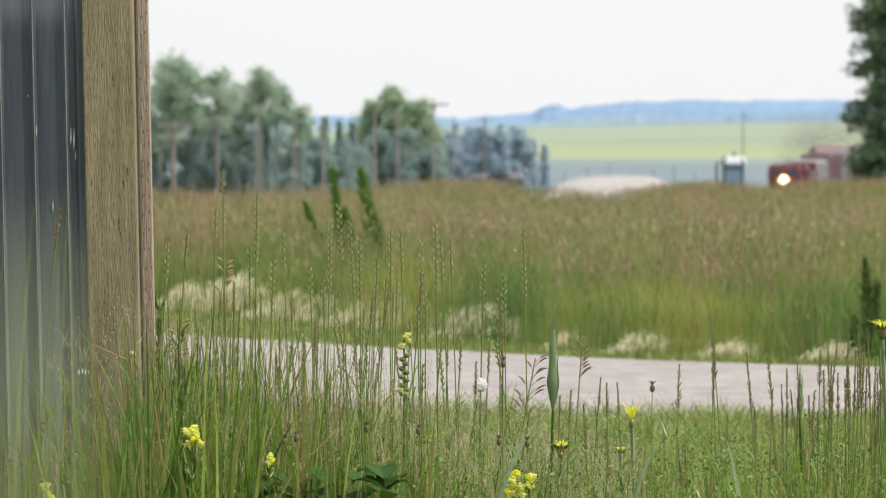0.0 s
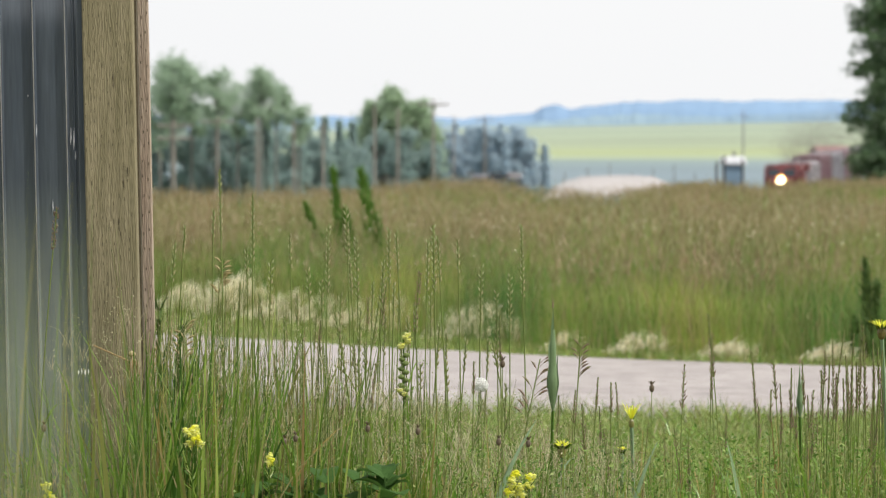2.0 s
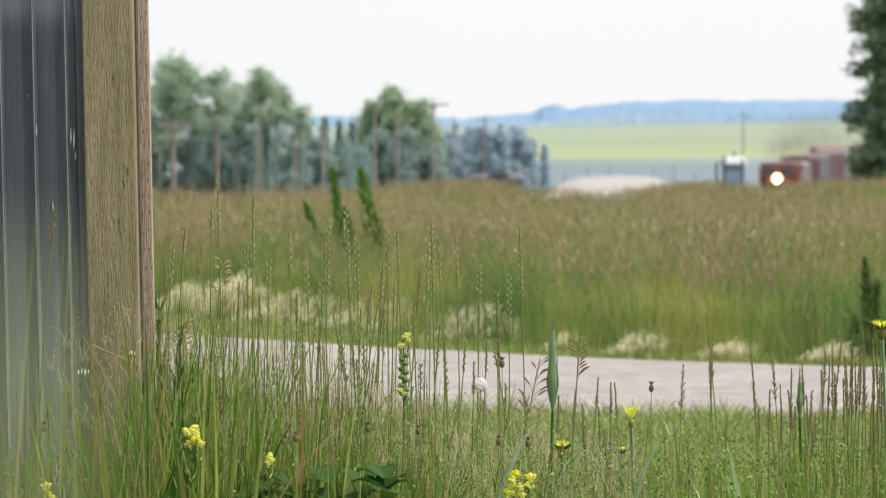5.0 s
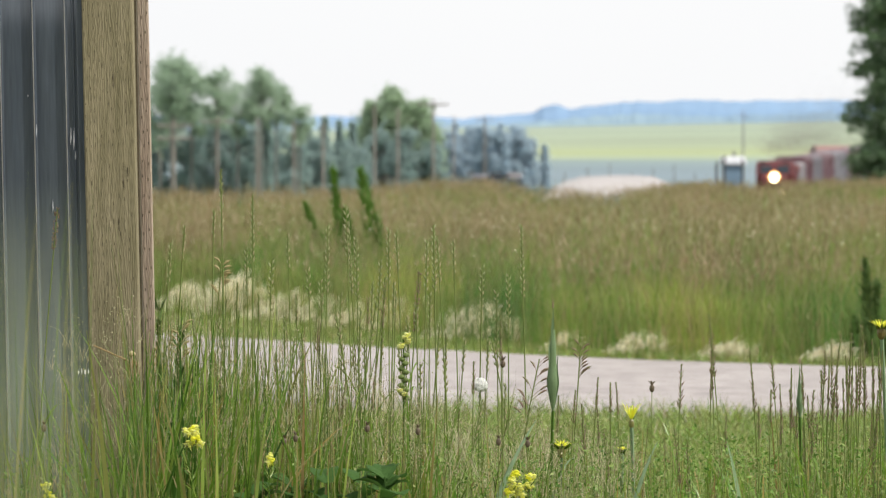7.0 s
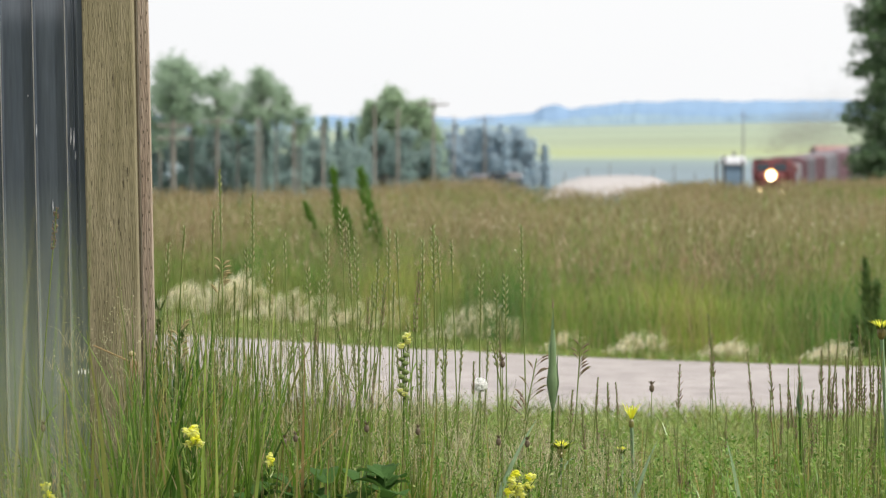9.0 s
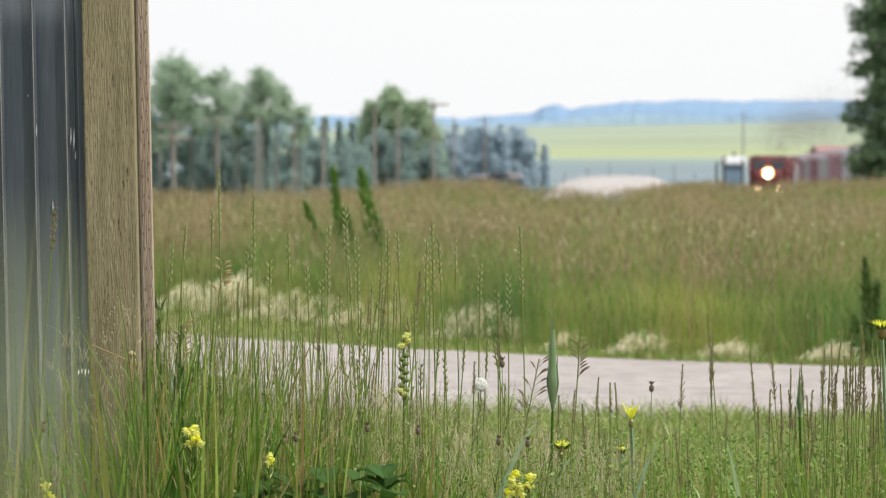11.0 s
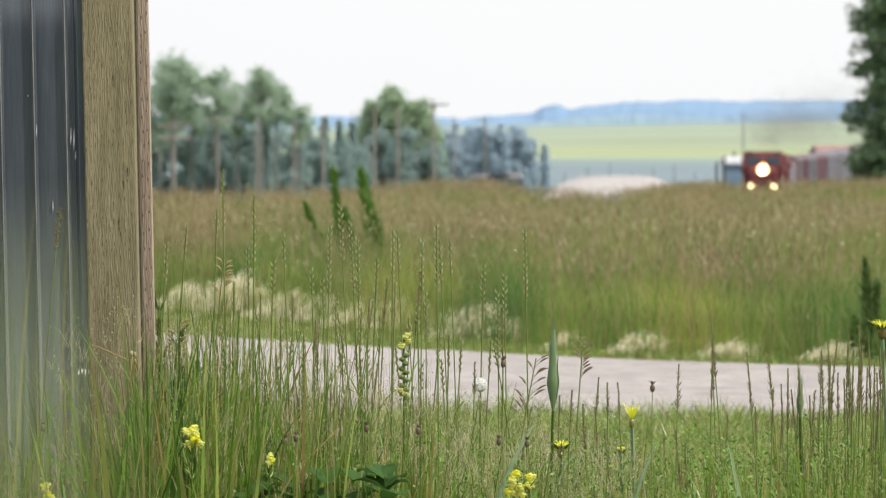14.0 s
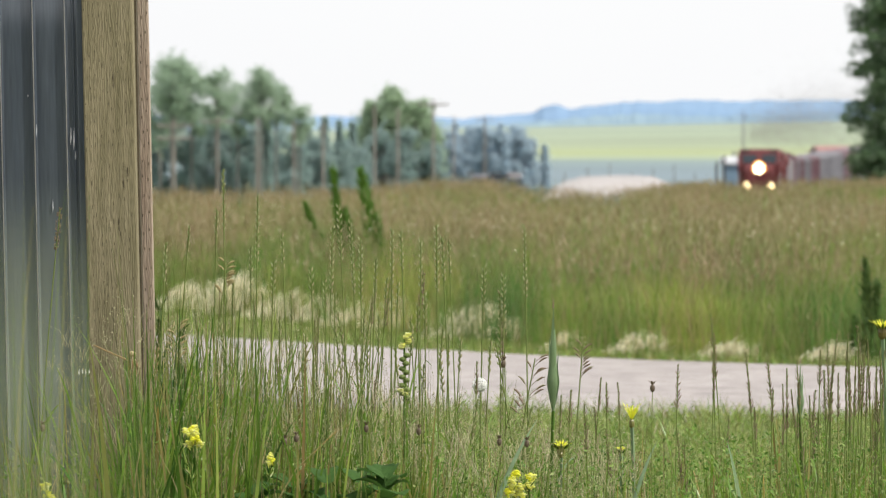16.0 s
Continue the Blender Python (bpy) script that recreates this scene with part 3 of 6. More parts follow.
def panicles(rng, base, h, w):
    """Field stems that carry a loose brown seed head: a stem ribbon and three slanting tufts."""
    stems = ribbons(rng, base, h * 0.95, w * 0.45, rng.uniform(0.02, 0.2, len(base)), seg=2)
    top = base.copy()
    top[:, 2] += h * 0.66
    tufts = []
    for k in range(4):
        t = top.copy()
        t[:, 2] += h * 0.07 * k
        t[:, 0] += rng.normal(0, 0.012, len(base))
        tufts.append(ribbons(rng, t, h * rng.uniform(0.08, 0.17, len(base)), w * 1.15, rng.uniform(0.1, 0.7, len(base)), seg=2))
    return stems, join(*tufts)


def build_field():
    rng = np.random.default_rng(21)
    hay_s, hay_t, greens = [], [], []
    for n, y0, y1 in ((21000, 33, 55), (19000, 55, 95), (16000, 95, 235)):
        s, t = panicles(rng, *field_band(rng, n, y0, y1, "hay"))
        hay_s.append(s)
        hay_t.append(t)
    for n, y0, y1 in ((66000, 33, 56), (36000, 56, 100), (15000, 100, 235)):
        b, h, w = field_band(rng, n, y0, y1, "green")
        greens.append(ribbons(rng, b, h, w, rng.uniform(0.05, 0.5, len(b)), seg=3))
    # thicker stands on the low swell before the railway and before the gravel road
    for x0, x1, y0, y1, n in ((9.5, 19.5, 178, 212, 4200), (7.2, 10.4, 165, 207, 2400), (-4.5, 3.0, 165, 205, 2200)):
        b = np.column_stack([rng.uniform(x0, x1, n), rng.uniform(y0, y1, n), np.zeros(n)])
        b[:, 2] = ground_z(b[:, 0], b[:, 1])
        k = n // 2
        s, t = panicles(rng, b[:k], rng.uniform(0.55, 0.95, k), np.full(k, 0.02))
        hay_s.append(s)
        hay_t.append(t)
        greens.append(ribbons(rng, b[k:], rng.uniform(0.4, 0.85, n - k), np.full(n - k, 0.03), rng.uniform(0.05, 0.4, n - k), seg=3))
    # single taller tufts that break the line of the grass
    for c in range(260):
        y = rng.uniform(48, 205)
        x = rng.uniform(-1, 1) * y * 0.09
        if 11.0 < x < 13.2 and y > 150 or y < edge_y(ROAD_FAR, x) + 7:
            continue
        n = int(rng.integers(10, 26))
        b = np.column_stack([rng.normal(x, 0.16 + 0.001 * y, n), rng.normal(y, 0.3, n), np.zeros(n)])
        b[:, 2] = ground_z(b[:, 0], b[:, 1])
        h = rng.uniform(0.75, 1.0, n) * rng.uniform(1.0, 1.3)
        s, t = panicles(rng, b, h, np.full(n, 0.004 + 0.00007 * y))
        hay_s.append(s)
        hay_t.append(t)
    # pale ripe spikelets that catch the light
    n = 9000
    b = scatter(rng, n, 0, 0, 38, 130, wedge=0.095)
    b = b[b[:, 1] > edge_y(ROAD_FAR, b[:, 0]) + 6]
    b[:, 2] = ground_z(b[:, 0], b[:, 1]) + rng.uniform(0.45, 0.95, len(b))
    stuff("meadow_spikelets", mesh_arrays("meadow_spikelets", *leaf_cloud(rng, b, 0.014, 0.5), BARLEY), "pale ripe spikelets scattered over the meadow")
    stuff("meadow_grass", mesh_arrays("meadow_grass", *join(*greens), FIELD_GREEN), "tall green meadow grass across the road")
    stuff("meadow_stems", mesh_arrays("meadow_stems", *join(*hay_s), STEM), "thin stems of ripe meadow grass")
    return stuff("meadow_seed_heads", mesh_arrays("meadow_seed_heads", *join(*hay_t), HAY), "brownish ripe seed heads over the meadow")


def build_barley():
    """Pale foxtail barley in clumps along the far road edge."""
    rng = np.random.default_rng(31)
    # x, y, half width, height
    spots = [(-2.1, 47.5, 0.30, 0.36), (-1.8, 47.0, 0.25, 0.27), (-2.5, 48.0, 0.25, 0.30), (-1.25, 45.5, 0.26, 0.20), (-0.92, 44.2, 0.28, 0.22), (-0.58, 43.5, 0.22, 0.20), (-0.25, 42.4, 0.22, 0.26),
             (0.0, 41.0, 0.16, 0.20), (0.20, 39.8, 0.26, 0.30), (0.42, 39.2, 0.15, 0.17), (-2.05, 46.2, 0.16, 0.40), (-1.4, 45.2, 0.30, 0.26), (-0.7, 43.2, 0.26, 0.25), (-0.45, 42.6, 0.24, 0.27), (-1.1, 44.6, 0.28, 0.24), (-1.95, 46.8, 0.2, 0.42), (-1.05, 44.8, 0.3, 0.2), (0.30, 39.5, 0.22, 0.28), (-0.75, 43.0, 0.3, 0.16), (-1.5, 46.0, 0.3, 0.18), (-0.4, 42.0, 0.2, 0.16), (0.87, 37.3, 0.10, 0.12), (1.38, 36.3, 0.20, 0.16), (2.0, 35.6, 0.20, 0.11), (2.68, 34.9, 0.18, 0.13)]
    for x, y, r, h in spots:
        n = 320 if y > 38 else 240
        b = np.column_stack([rng.normal(0, 0.55, n) * r, rng.normal(0, 0.5, n) * r, np.zeros(n)])
        tall = h * np.exp(-(b[:, 0] / r) ** 2 * 0.9) * rng.uniform(0.15, 1.25, n)
        up = ribbons(rng, b, tall, np.full(n, 0.006), rng.uniform(0.1, 0.5, n), seg=2, wind=(0.3, 0))
        head = b.copy()
        head[:, 2] += tall * 0.75
        head[:, 0] += 0.2 * tall
        bristle = ribbons(rng, head, rng.uniform(0.07, 0.16, n), rng.uniform(0.008, 0.018, n), rng.uniform(0.3, 1.0, n), droop=0.6, seg=3, wind=(0.7, 0))
        ob = thing("foxtail_clump", "pale cream foxtail barley clump beside the road", "grass", "foxtail clumps along the road", pose(x, y, 0))
        for nm, data, m in (("greenery", up, FRESH), ("bristle_mass", bristle, BARLEY)):
            o = new(nm, mesh_arrays(nm, *data, m))
            o.parent = ob
            o["kind"] = "stuff"
    # short green strip under them
    n = 26000
    t = rng.random(n)
    far = resample(ROAD_FAR, 200)
    e = far[(t * 199).astype(int)] + np.column_stack([rng.normal(0, 0.1, n), rng.uniform(-0.05, 1.0, n) * np.interp(far[(t * 199).astype(int), 0], [-2.2, -1.0, 0.0, 1.0], [7.5, 4.6, 2.3, 0.8])])
    b = np.column_stack([e, np.zeros(n)])
    b = b[np.abs(b[:, 0]) < 5]
    n = len(b)
    stuff("road_edge_grass", mesh_arrays("road_edge_grass", *ribbons(rng, b, rng.uniform(0.03, 0.13, n), rng.uniform(0.006, 0.012, n), rng.uniform(0.1, 0.8, n), seg=2), FRESH), "short green grass along the far road edge")


VERGE = []


def build_verge():
    """Dense uncut grass round the post and along the verge, in several tufts that lean with the wind."""
    rng = np.random.default_rng(41)
    # from x, to x, height of the mass, density
    spans = [(-1.5, -1.1, 0.70, 0.7), (-1.1, -0.80, 0.86, 1.3), (-0.82, -0.60, 1.0, 4.2), (-0.60, -0.32, 0.92, 2.6), (-0.32, -0.05, 0.77, 1.9), (-0.05, 0.25, 0.66, 1.3), (0.25, 0.6, 0.58, 1.4), (0.6, 1.0, 0.55, 1.3), (1.0, 1.3, 0.66, 1.7), (1.3, 1.6, 0.7, 1.5)]
    for x0, x1, hs, dense in spans:
        cx, wide = (x0 + x1) / 2, x1 - x0

        def lot(k):
            return int(k * dense * wide / 0.3)

        pieces = [("verge_grass", "uncut green grass blades on the verge", GREEN, 130, (0.40, 1.0), (0.008, 0.020), (0.02, 0.34), 6),
                  ("low_grass", "low tangled green grass on the verge", GREEN, 170, (0.35, 0.75), (0.007, 0.017), (0.1, 0.8), 6),
                  ("verge_stems", "thin green and straw stems among the verge grass", STEM, 68, (0.7, 1.25), (0.003, 0.0048), (0.02, 0.22), 4),
                  ("fine_grass", "fine pale feathery grass among the verge blades", EAR, 30, (0.5, 0.95), (0.0018, 0.003), (0.1, 0.6), 4),
                  ("dry_blades", "dry straw-coloured blades among the verge grass", STRAW, 36, (0.5, 0.95), (0.003, 0.009), (0.1, 0.7), 4)]
        for name, label, material, k, hh, ww, ll, seg in pieces:
            n = lot(k)
            b = scatter(rng, n, x0 - cx - 0.04, x1 - cx + 0.04, -0.9, 1.3)
            if x1 < -0.6:
                b[:, 1] = rng.uniform(-0.9, -0.05, n) if x1 < -0.8 else rng.uniform(-0.9, 1.0, n)
            data = ribbons(rng, b, rng.uniform(*hh, n) * hs, rng.uniform(*ww, n), rng.uniform(*ll, n) * rng.uniform(0.3, 1, n), seg=seg)
            ob = stuff(name, mesh_arrays(name, *data, material), label)
            ob.location = (cx, 14.0, 0)
            VERGE.append(ob)
    # broad fresh leaves crowding round the post and the first stretch of the verge
    for x0, x1, n, h0, h1 in ((-0.84, -0.66, 120, 0.5, 1.06), (-0.66, -0.50, 90, 0.45, 0.92), (-1.25, -0.86, 34, 0.4, 0.76), (-0.50, -0.05, 110, 0.4, 0.74), (-0.05, 1.3, 170, 0.34, 0.62)):
        b = scatter(rng, n, (x0 - x1) / 2, (x1 - x0) / 2, -0.75, 0.0 if x1 < -0.6 else 0.7)
        data = ribbons(rng, b, rng.uniform(h0, h1, n), rng.uniform(0.009, 0.021, n), rng.uniform(0.02, 0.38, n), droop=0.5, seg=8)
        ob = stuff("broad_blades", mesh_arrays("broad_blades", *data, LEAFY), "broad fresh green grass leaves on the verge")
        ob.location = ((x0 + x1) / 2, 14.0, 0)
        VERGE.append(ob)
    n = 150
    b = scatter(rng, n, -0.20, 0.16, -0.7, -0.04)
    ob = stuff("dry_litter", mesh_arrays("dry_litter", *ribbons(rng, b, rng.uniform(0.4, 0.86, n), rng.uniform(0.002, 0.006, n), rng.uniform(0.02, 0.4, n), droop=0.6, seg=6), LITTER), "dry brownish stalks round the foot of a post")
    ob.location = (-0.90, 14.0, 0)
    VERGE.append(ob)
    # loose feathery panicles in the lower tangle
    n = 950
    foot = np.column_stack([rng.uniform(-1.05, 0.55, n), rng.uniform(13.3, 14.9, n), np.zeros(n)])
    foot[:, 2] = np.interp(foot[:, 0], [-1.05, -0.85, -0.3, 0.1, 0.55], [0.80, 0.88, 0.74, 0.58, 0.50]) * rng.uniform(0.62, 1.05, n)
    sprigs = [ribbons(rng, foot + rng.normal(0, 0.006, (n, 3)), rng.uniform(0.03, 0.09, n), np.full(n, 0.0016), rng.uniform(0.2, 0.9, n), seg=2) for k in range(5)]
    seeds = np.repeat(foot, 9, axis=0) + rng.normal(0, 1, (n * 9, 3)) * [0.017, 0.017, 0.03] + [0, 0, 0.05]
    stuff("panicle_haze", mesh_arrays("panicle_haze", *join(*sprigs, leaf_cloud(rng, seeds, 0.0032, 0.55)), SPRIG), "loose pale feathery grass panicles in the verge")
    # small-leaved forbs and pale seed specks among the blades
    for name, label, material, n, size, zmul in (("forb_leaves", "small-leaved green forbs among the verge grass", FORB, 17000, 0.0075, 0.68), ("seed_specks", "pale fine grass seeds among the blades", EAR, 3200, 0.0034, 0.68)):
        x = rng.uniform(-1.3, 1.4, n)
        top = np.interp(x, [-1.3, -0.9, -0.6, -0.2, 0.2, 0.6, 1.0, 1.4], [0.75, 0.85, 0.95, 0.86, 0.80, 0.80, 0.82, 0.84])
        lump = np.array([noise.noise((q * 6, 1.0, 2.0)) for q in x])
        c = np.column_stack([x, rng.uniform(13.2, 15.4, n), (0.25 + (top * zmul - 0.25) * rng.random(n) ** 0.8) * (1 + 0.12 * lump)])
        stuff(name, mesh_arrays(name, *leaf_cloud(rng, c, size, 0.45), material), label)
    # blades set before the panel stand in for those it mirrors
    n = 18
    d = rng.uniform(8.5, 10.5, n)
    across, drop = rng.uniform(-0.094, -0.070, n), rng.uniform(-0.003, 0.022, n)
    b = np.column_stack([across * d + 0.75, d - 9.5, np.zeros(n)])
    soft = stuff("soft_grass", mesh_arrays("soft_grass", *ribbons(rng, b, EYE_Z - drop * d, rng.uniform(0.004, 0.008, n), rng.uniform(0.0, 0.06, n), seg=8), STEM), "tall thin grass before a dark panel, added for blades mirrored in it")
    soft.location = (-0.75, 9.5, 0)
    VERGE.append(soft)
    # tall blades close to the eye, before the panel and the foot of the post
    for name, material, n, label in (("near_grass", GREEN, 12, "soft green grass blades close to the eye"), ("near_dry_grass", EAR, 36, "soft pale grass blades close to the eye")):
        d = rng.uniform(2.3, 3.6, n)
        across = np.where(rng.random(n) < 0.8, rng.uniform(-0.096, -0.069, n), rng.uniform(-0.072, -0.059, n))
        drop = np.where(across < -0.07, rng.uniform(0.004, 0.045, n), rng.uniform(0.035, 0.062, n))
        b = np.column_stack([across * d + 0.22, d - 2.9, np.zeros(n)])
        near = stuff(name, mesh_arrays(name, *ribbons(rng, b, EYE_Z - drop * d, rng.uniform(0.003, 0.005, n), rng.uniform(0.0, 0.025, n), seg=8), material), label)
        near.location = (-0.22, 2.9, 0)
        VERGE.append(near)


build_lawn()
build_field()
build_barley()
build_verge()


# ---- trees ----
def tree(name, x, y, height, spread, material, seed, label, clumps=24, leaves=200, leaf=0.17, low=0.3, outline=(0.55, 0.9, 1.0, 0.8, 0.3), sparse=0.0):
    """Trunk, limbs that fork towards leaf clumps, and the clumps themselves, with gaps between them."""
    rng = np.random.default_rng(seed)
    t = thing(name, label, "tree", m=pose(x, y, float(ground_z(x, y))))
    bm = bmesh.new()
    bend = rng.uniform(-0.25, 0.25)
    tube(bm, (0, 0, -0.3), (bend, 0, height * 0.55), height * 0.011, height * 0.008, 8)
    tube(bm, (bend, 0, height * 0.55), (0.0, 0, height * 0.93), height * 0.008, 0.03, 6)
    centres = []
    for k in range(clumps):
        u = (k + rng.uniform(0.0, 1.0)) / clumps
        r = spread * float(np.interp(u, [0, 0.25, 0.55, 0.8, 1.0], outline))
        a, q = rng.uniform(0, 2 * np.pi), rng.uniform(0.2, 0.9) ** 0.7
        c = np.array([math.cos(a) * q * r, math.sin(a) * q * r, height * (low + (0.97 - low) * u)])
        fork = np.array([bend * 0.6, 0, c[2] - rng.uniform(0.5, 1.0) * (0.6 + q * r)])
        mid = fork * 0.5 + c * 0.5 - [0, 0, 0.1 * r]
        tube(bm, tuple(fork), tuple(mid), 0.06, 0.04, 5)
        tube(bm, tuple(mid), tuple(c), 0.04, 0.015, 4)
        size = rng.uniform(0.32, 0.62) * (0.6 + 0.2 * spread)
        n = int(leaves * rng.uniform(0.5, 1.3) * (1 - sparse * rng.random()))
        p = rng.normal(size=(n, 3)) * np.array([size, size, size * 0.72])
        centres.append(c + p)
        for j in range(3):
            d = rng.normal(size=3)
            d /= np.linalg.norm(d)
            m = n // 7
            centres.append(c + d * size * rng.uniform(0.9, 1.7) + rng.normal(size=(m, 3)) * size * 0.42)
    part("trunk", bm, BARK, t)
    o = new("crown", mesh_arrays("crown", *leaf_cloud(rng, np.concatenate(centres), leaf), material))
    o.parent = t
    return t


def conifer(name, x, y, height, radius, material, seed, label, sprays=5200, size=0.12, power=0.9):
    rng = np.random.default_rng(seed)
    t = thing(name, label, "tree", m=pose(x, y, float(ground_z(x, y))))
    bm = bmesh.new()
    tube(bm, (0, 0, -0.2), (0, 0, height * 0.97), height * 0.016, 0.02, 8)
    pts = []
    whorls = max(8, int(height * 4.5))
    per = max(1, sprays // (whorls * 9))
    for k in range(whorls):
        s = 0.03 + 0.95 * k / whorls
        for j in range(9):
            a = rng.uniform(0, 2 * np.pi)
            reach = radius * (1 - s) ** power * rng.uniform(0.62, 1.12) * (1 + 0.34 * noise.noise((math.cos(a), math.sin(a), height * s * 0.9 + seed)))
            z = height * s
            tip = np.array([math.cos(a) * reach, math.sin(a) * reach, z - reach * 0.22 + 0.1])
            if j < 4:
                tube(bm, (0, 0, z), tuple(tip * [0.9, 0.9, 1]), 0.018, 0.006, 4)
            q = rng.uniform(0.15, 1.0, per) ** 0.6
            p = np.array([0, 0, z]) + (tip - [0, 0, z]) * q[:, None]
            p[:, 2] -= rng.uniform(0, 0.22, per) * radius * 0.35 + 0
            p += rng.normal(0, size * 0.7, (per, 3))
            pts.append(p)
    part("trunk", bm, BARK, t)
    o = new("crown", mesh_arrays("crown", *leaf_cloud(rng, np.concatenate(pts), size, 0.35), material))
    o.parent = t
    return t


ROUND = (0.6, 0.95, 1.0, 0.85, 0.35)
FULL = (0.95, 1.0, 0.95, 0.8, 0.35)
SPIRE = (0.9, 1.0, 0.75, 0.5, 0.18)


def build_trees():
    conifer("spruce_tree", 22.05, 240, 24.0, 3.05, SPRUCE, 1, "dark green spruce with drooping branches at the field's edge", 56000, 0.20, 0.42)
    # x, y, height, spread, foot of the crown, clumps, how open, seed
    for x, y, h, s, low, n, sparse, sd in ((-22.7, 425, 14.2, 2.0, 0.66, 34, 0.1, 2), (-21.4, 430, 13.4, 1.5, 0.60, 18, 0.3, 43), (-23.8, 428, 12.2, 1.3, 0.55, 16, 0.3, 44), (-18.8, 424, 12.9, 1.55, 0.66, 22, 0.5, 3), (-17.6, 430, 12.2, 1.1, 0.62, 10, 0.6, 4),
                                           (-15.5, 428, 13.2, 1.5, 0.68, 22, 0.4, 5), (-14.2, 430, 12.0, 1.3, 0.72, 14, 0.4, 6), (-12.2, 428, 10.1, 0.85, 0.70, 10, 0.4, 7)):
        tree("poplar_tree", x, y, h, s, HAZED_POPLAR, sd, "tall hazy green poplar with an open crown behind the poles", n, 170, 0.16, low, ROUND, sparse)
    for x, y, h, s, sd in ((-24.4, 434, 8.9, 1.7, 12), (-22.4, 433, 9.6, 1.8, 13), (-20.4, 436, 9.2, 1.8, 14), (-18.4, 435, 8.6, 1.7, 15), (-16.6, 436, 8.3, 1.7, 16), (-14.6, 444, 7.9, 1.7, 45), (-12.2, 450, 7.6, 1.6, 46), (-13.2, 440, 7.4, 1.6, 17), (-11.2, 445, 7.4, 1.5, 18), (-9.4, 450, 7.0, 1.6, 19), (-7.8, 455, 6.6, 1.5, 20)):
        tree("willow_bush", x, y, h, s, HAZE_GREY_TREE, sd, "willow thicket under the poplars, haze-tinted grey-green", 22, 210, 0.19, 0.12, FULL)
    for x, y, h, s, sd in ((-15.1, 432, 9.8, 1.5, 21), (-16.4, 438, 8.4, 1.2, 22), (-10.4, 445, 9.5, 0.9, 23), (-11.9, 446, 8.6, 0.9, 26), (-9.2, 450, 9.3, 0.8, 24), (-8.1, 455, 9.2, 0.9, 25)):
        conifer("spruce_tree", x, y, h, s, HAZE_GREY_TREE, sd, "hazy grey-green spruce behind the poplars", 5000, 0.19, 0.75)
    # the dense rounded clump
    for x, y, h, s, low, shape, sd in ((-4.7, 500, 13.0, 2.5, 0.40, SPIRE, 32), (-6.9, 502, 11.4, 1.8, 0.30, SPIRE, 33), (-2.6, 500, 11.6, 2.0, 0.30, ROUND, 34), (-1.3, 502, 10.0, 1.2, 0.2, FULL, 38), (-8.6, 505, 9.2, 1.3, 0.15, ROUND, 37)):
        tree("poplar_tree", x, y, h, s, HAZED_CLUMP, sd, "dense rounded hazy green poplar in a clump", 34, 190, 0.19, low, shape)
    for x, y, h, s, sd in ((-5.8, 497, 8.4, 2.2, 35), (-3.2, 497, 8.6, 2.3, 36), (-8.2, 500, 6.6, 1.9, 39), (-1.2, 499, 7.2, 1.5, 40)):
        tree("willow_bush", x, y, h, s, HAZE_GREY_TREE, sd, "willow at the foot of a poplar clump, haze-tinted grey-green", 30, 240, 0.2, 0.08, FULL)
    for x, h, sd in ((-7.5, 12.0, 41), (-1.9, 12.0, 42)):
        conifer("spruce_tree", x, 506, h, 1.0, HAZED_CLUMP, sd, "hazy green spruce tip among a poplar clump", 3500, 0.2, 0.8)
    # the far shelterbelt
    for k in range(11):
        rng = random.Random(50 + k)
        x = 0.0 + k * 1.1
        tree("shelter_tree", x, 700 + rng.uniform(-12, 12), rng.uniform(9.2, 10.4) - (1.0 if k > 9 else 0.0), 1.6, HAZE_BLUE_TREE, 50 + k, "far broadleaf tree in a shelterbelt, haze-tinted blue-grey", 26, 170, 0.25, 0.06, FULL)
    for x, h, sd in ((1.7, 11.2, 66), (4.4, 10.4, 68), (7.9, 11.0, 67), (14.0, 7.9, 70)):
        conifer("spruce_tree", x, 696, h, 1.0 if x < 10 else 1.15, HAZE_BLUE_TREE, sd, "far spruce in a shelterbelt, haze-tinted blue-grey" if x < 10 else "small lone far spruce", 2600, 0.26, 0.7)


# ---- poles, hut, shed, vehicles far off ----
def build_poles():
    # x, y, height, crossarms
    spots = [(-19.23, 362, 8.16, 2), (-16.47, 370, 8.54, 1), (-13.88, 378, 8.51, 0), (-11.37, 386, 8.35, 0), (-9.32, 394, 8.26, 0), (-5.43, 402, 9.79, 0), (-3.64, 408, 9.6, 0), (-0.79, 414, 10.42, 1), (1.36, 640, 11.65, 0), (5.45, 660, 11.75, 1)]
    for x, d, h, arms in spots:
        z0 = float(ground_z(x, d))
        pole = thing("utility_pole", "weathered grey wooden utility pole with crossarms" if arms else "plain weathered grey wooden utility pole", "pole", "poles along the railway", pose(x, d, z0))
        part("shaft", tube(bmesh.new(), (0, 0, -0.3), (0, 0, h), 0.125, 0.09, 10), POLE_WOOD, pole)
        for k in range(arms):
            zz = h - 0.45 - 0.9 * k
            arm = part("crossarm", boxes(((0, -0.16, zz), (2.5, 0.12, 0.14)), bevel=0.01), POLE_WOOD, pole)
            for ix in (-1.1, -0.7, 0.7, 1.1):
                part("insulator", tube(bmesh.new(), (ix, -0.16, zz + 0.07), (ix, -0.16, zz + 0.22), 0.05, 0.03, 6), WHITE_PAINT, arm)


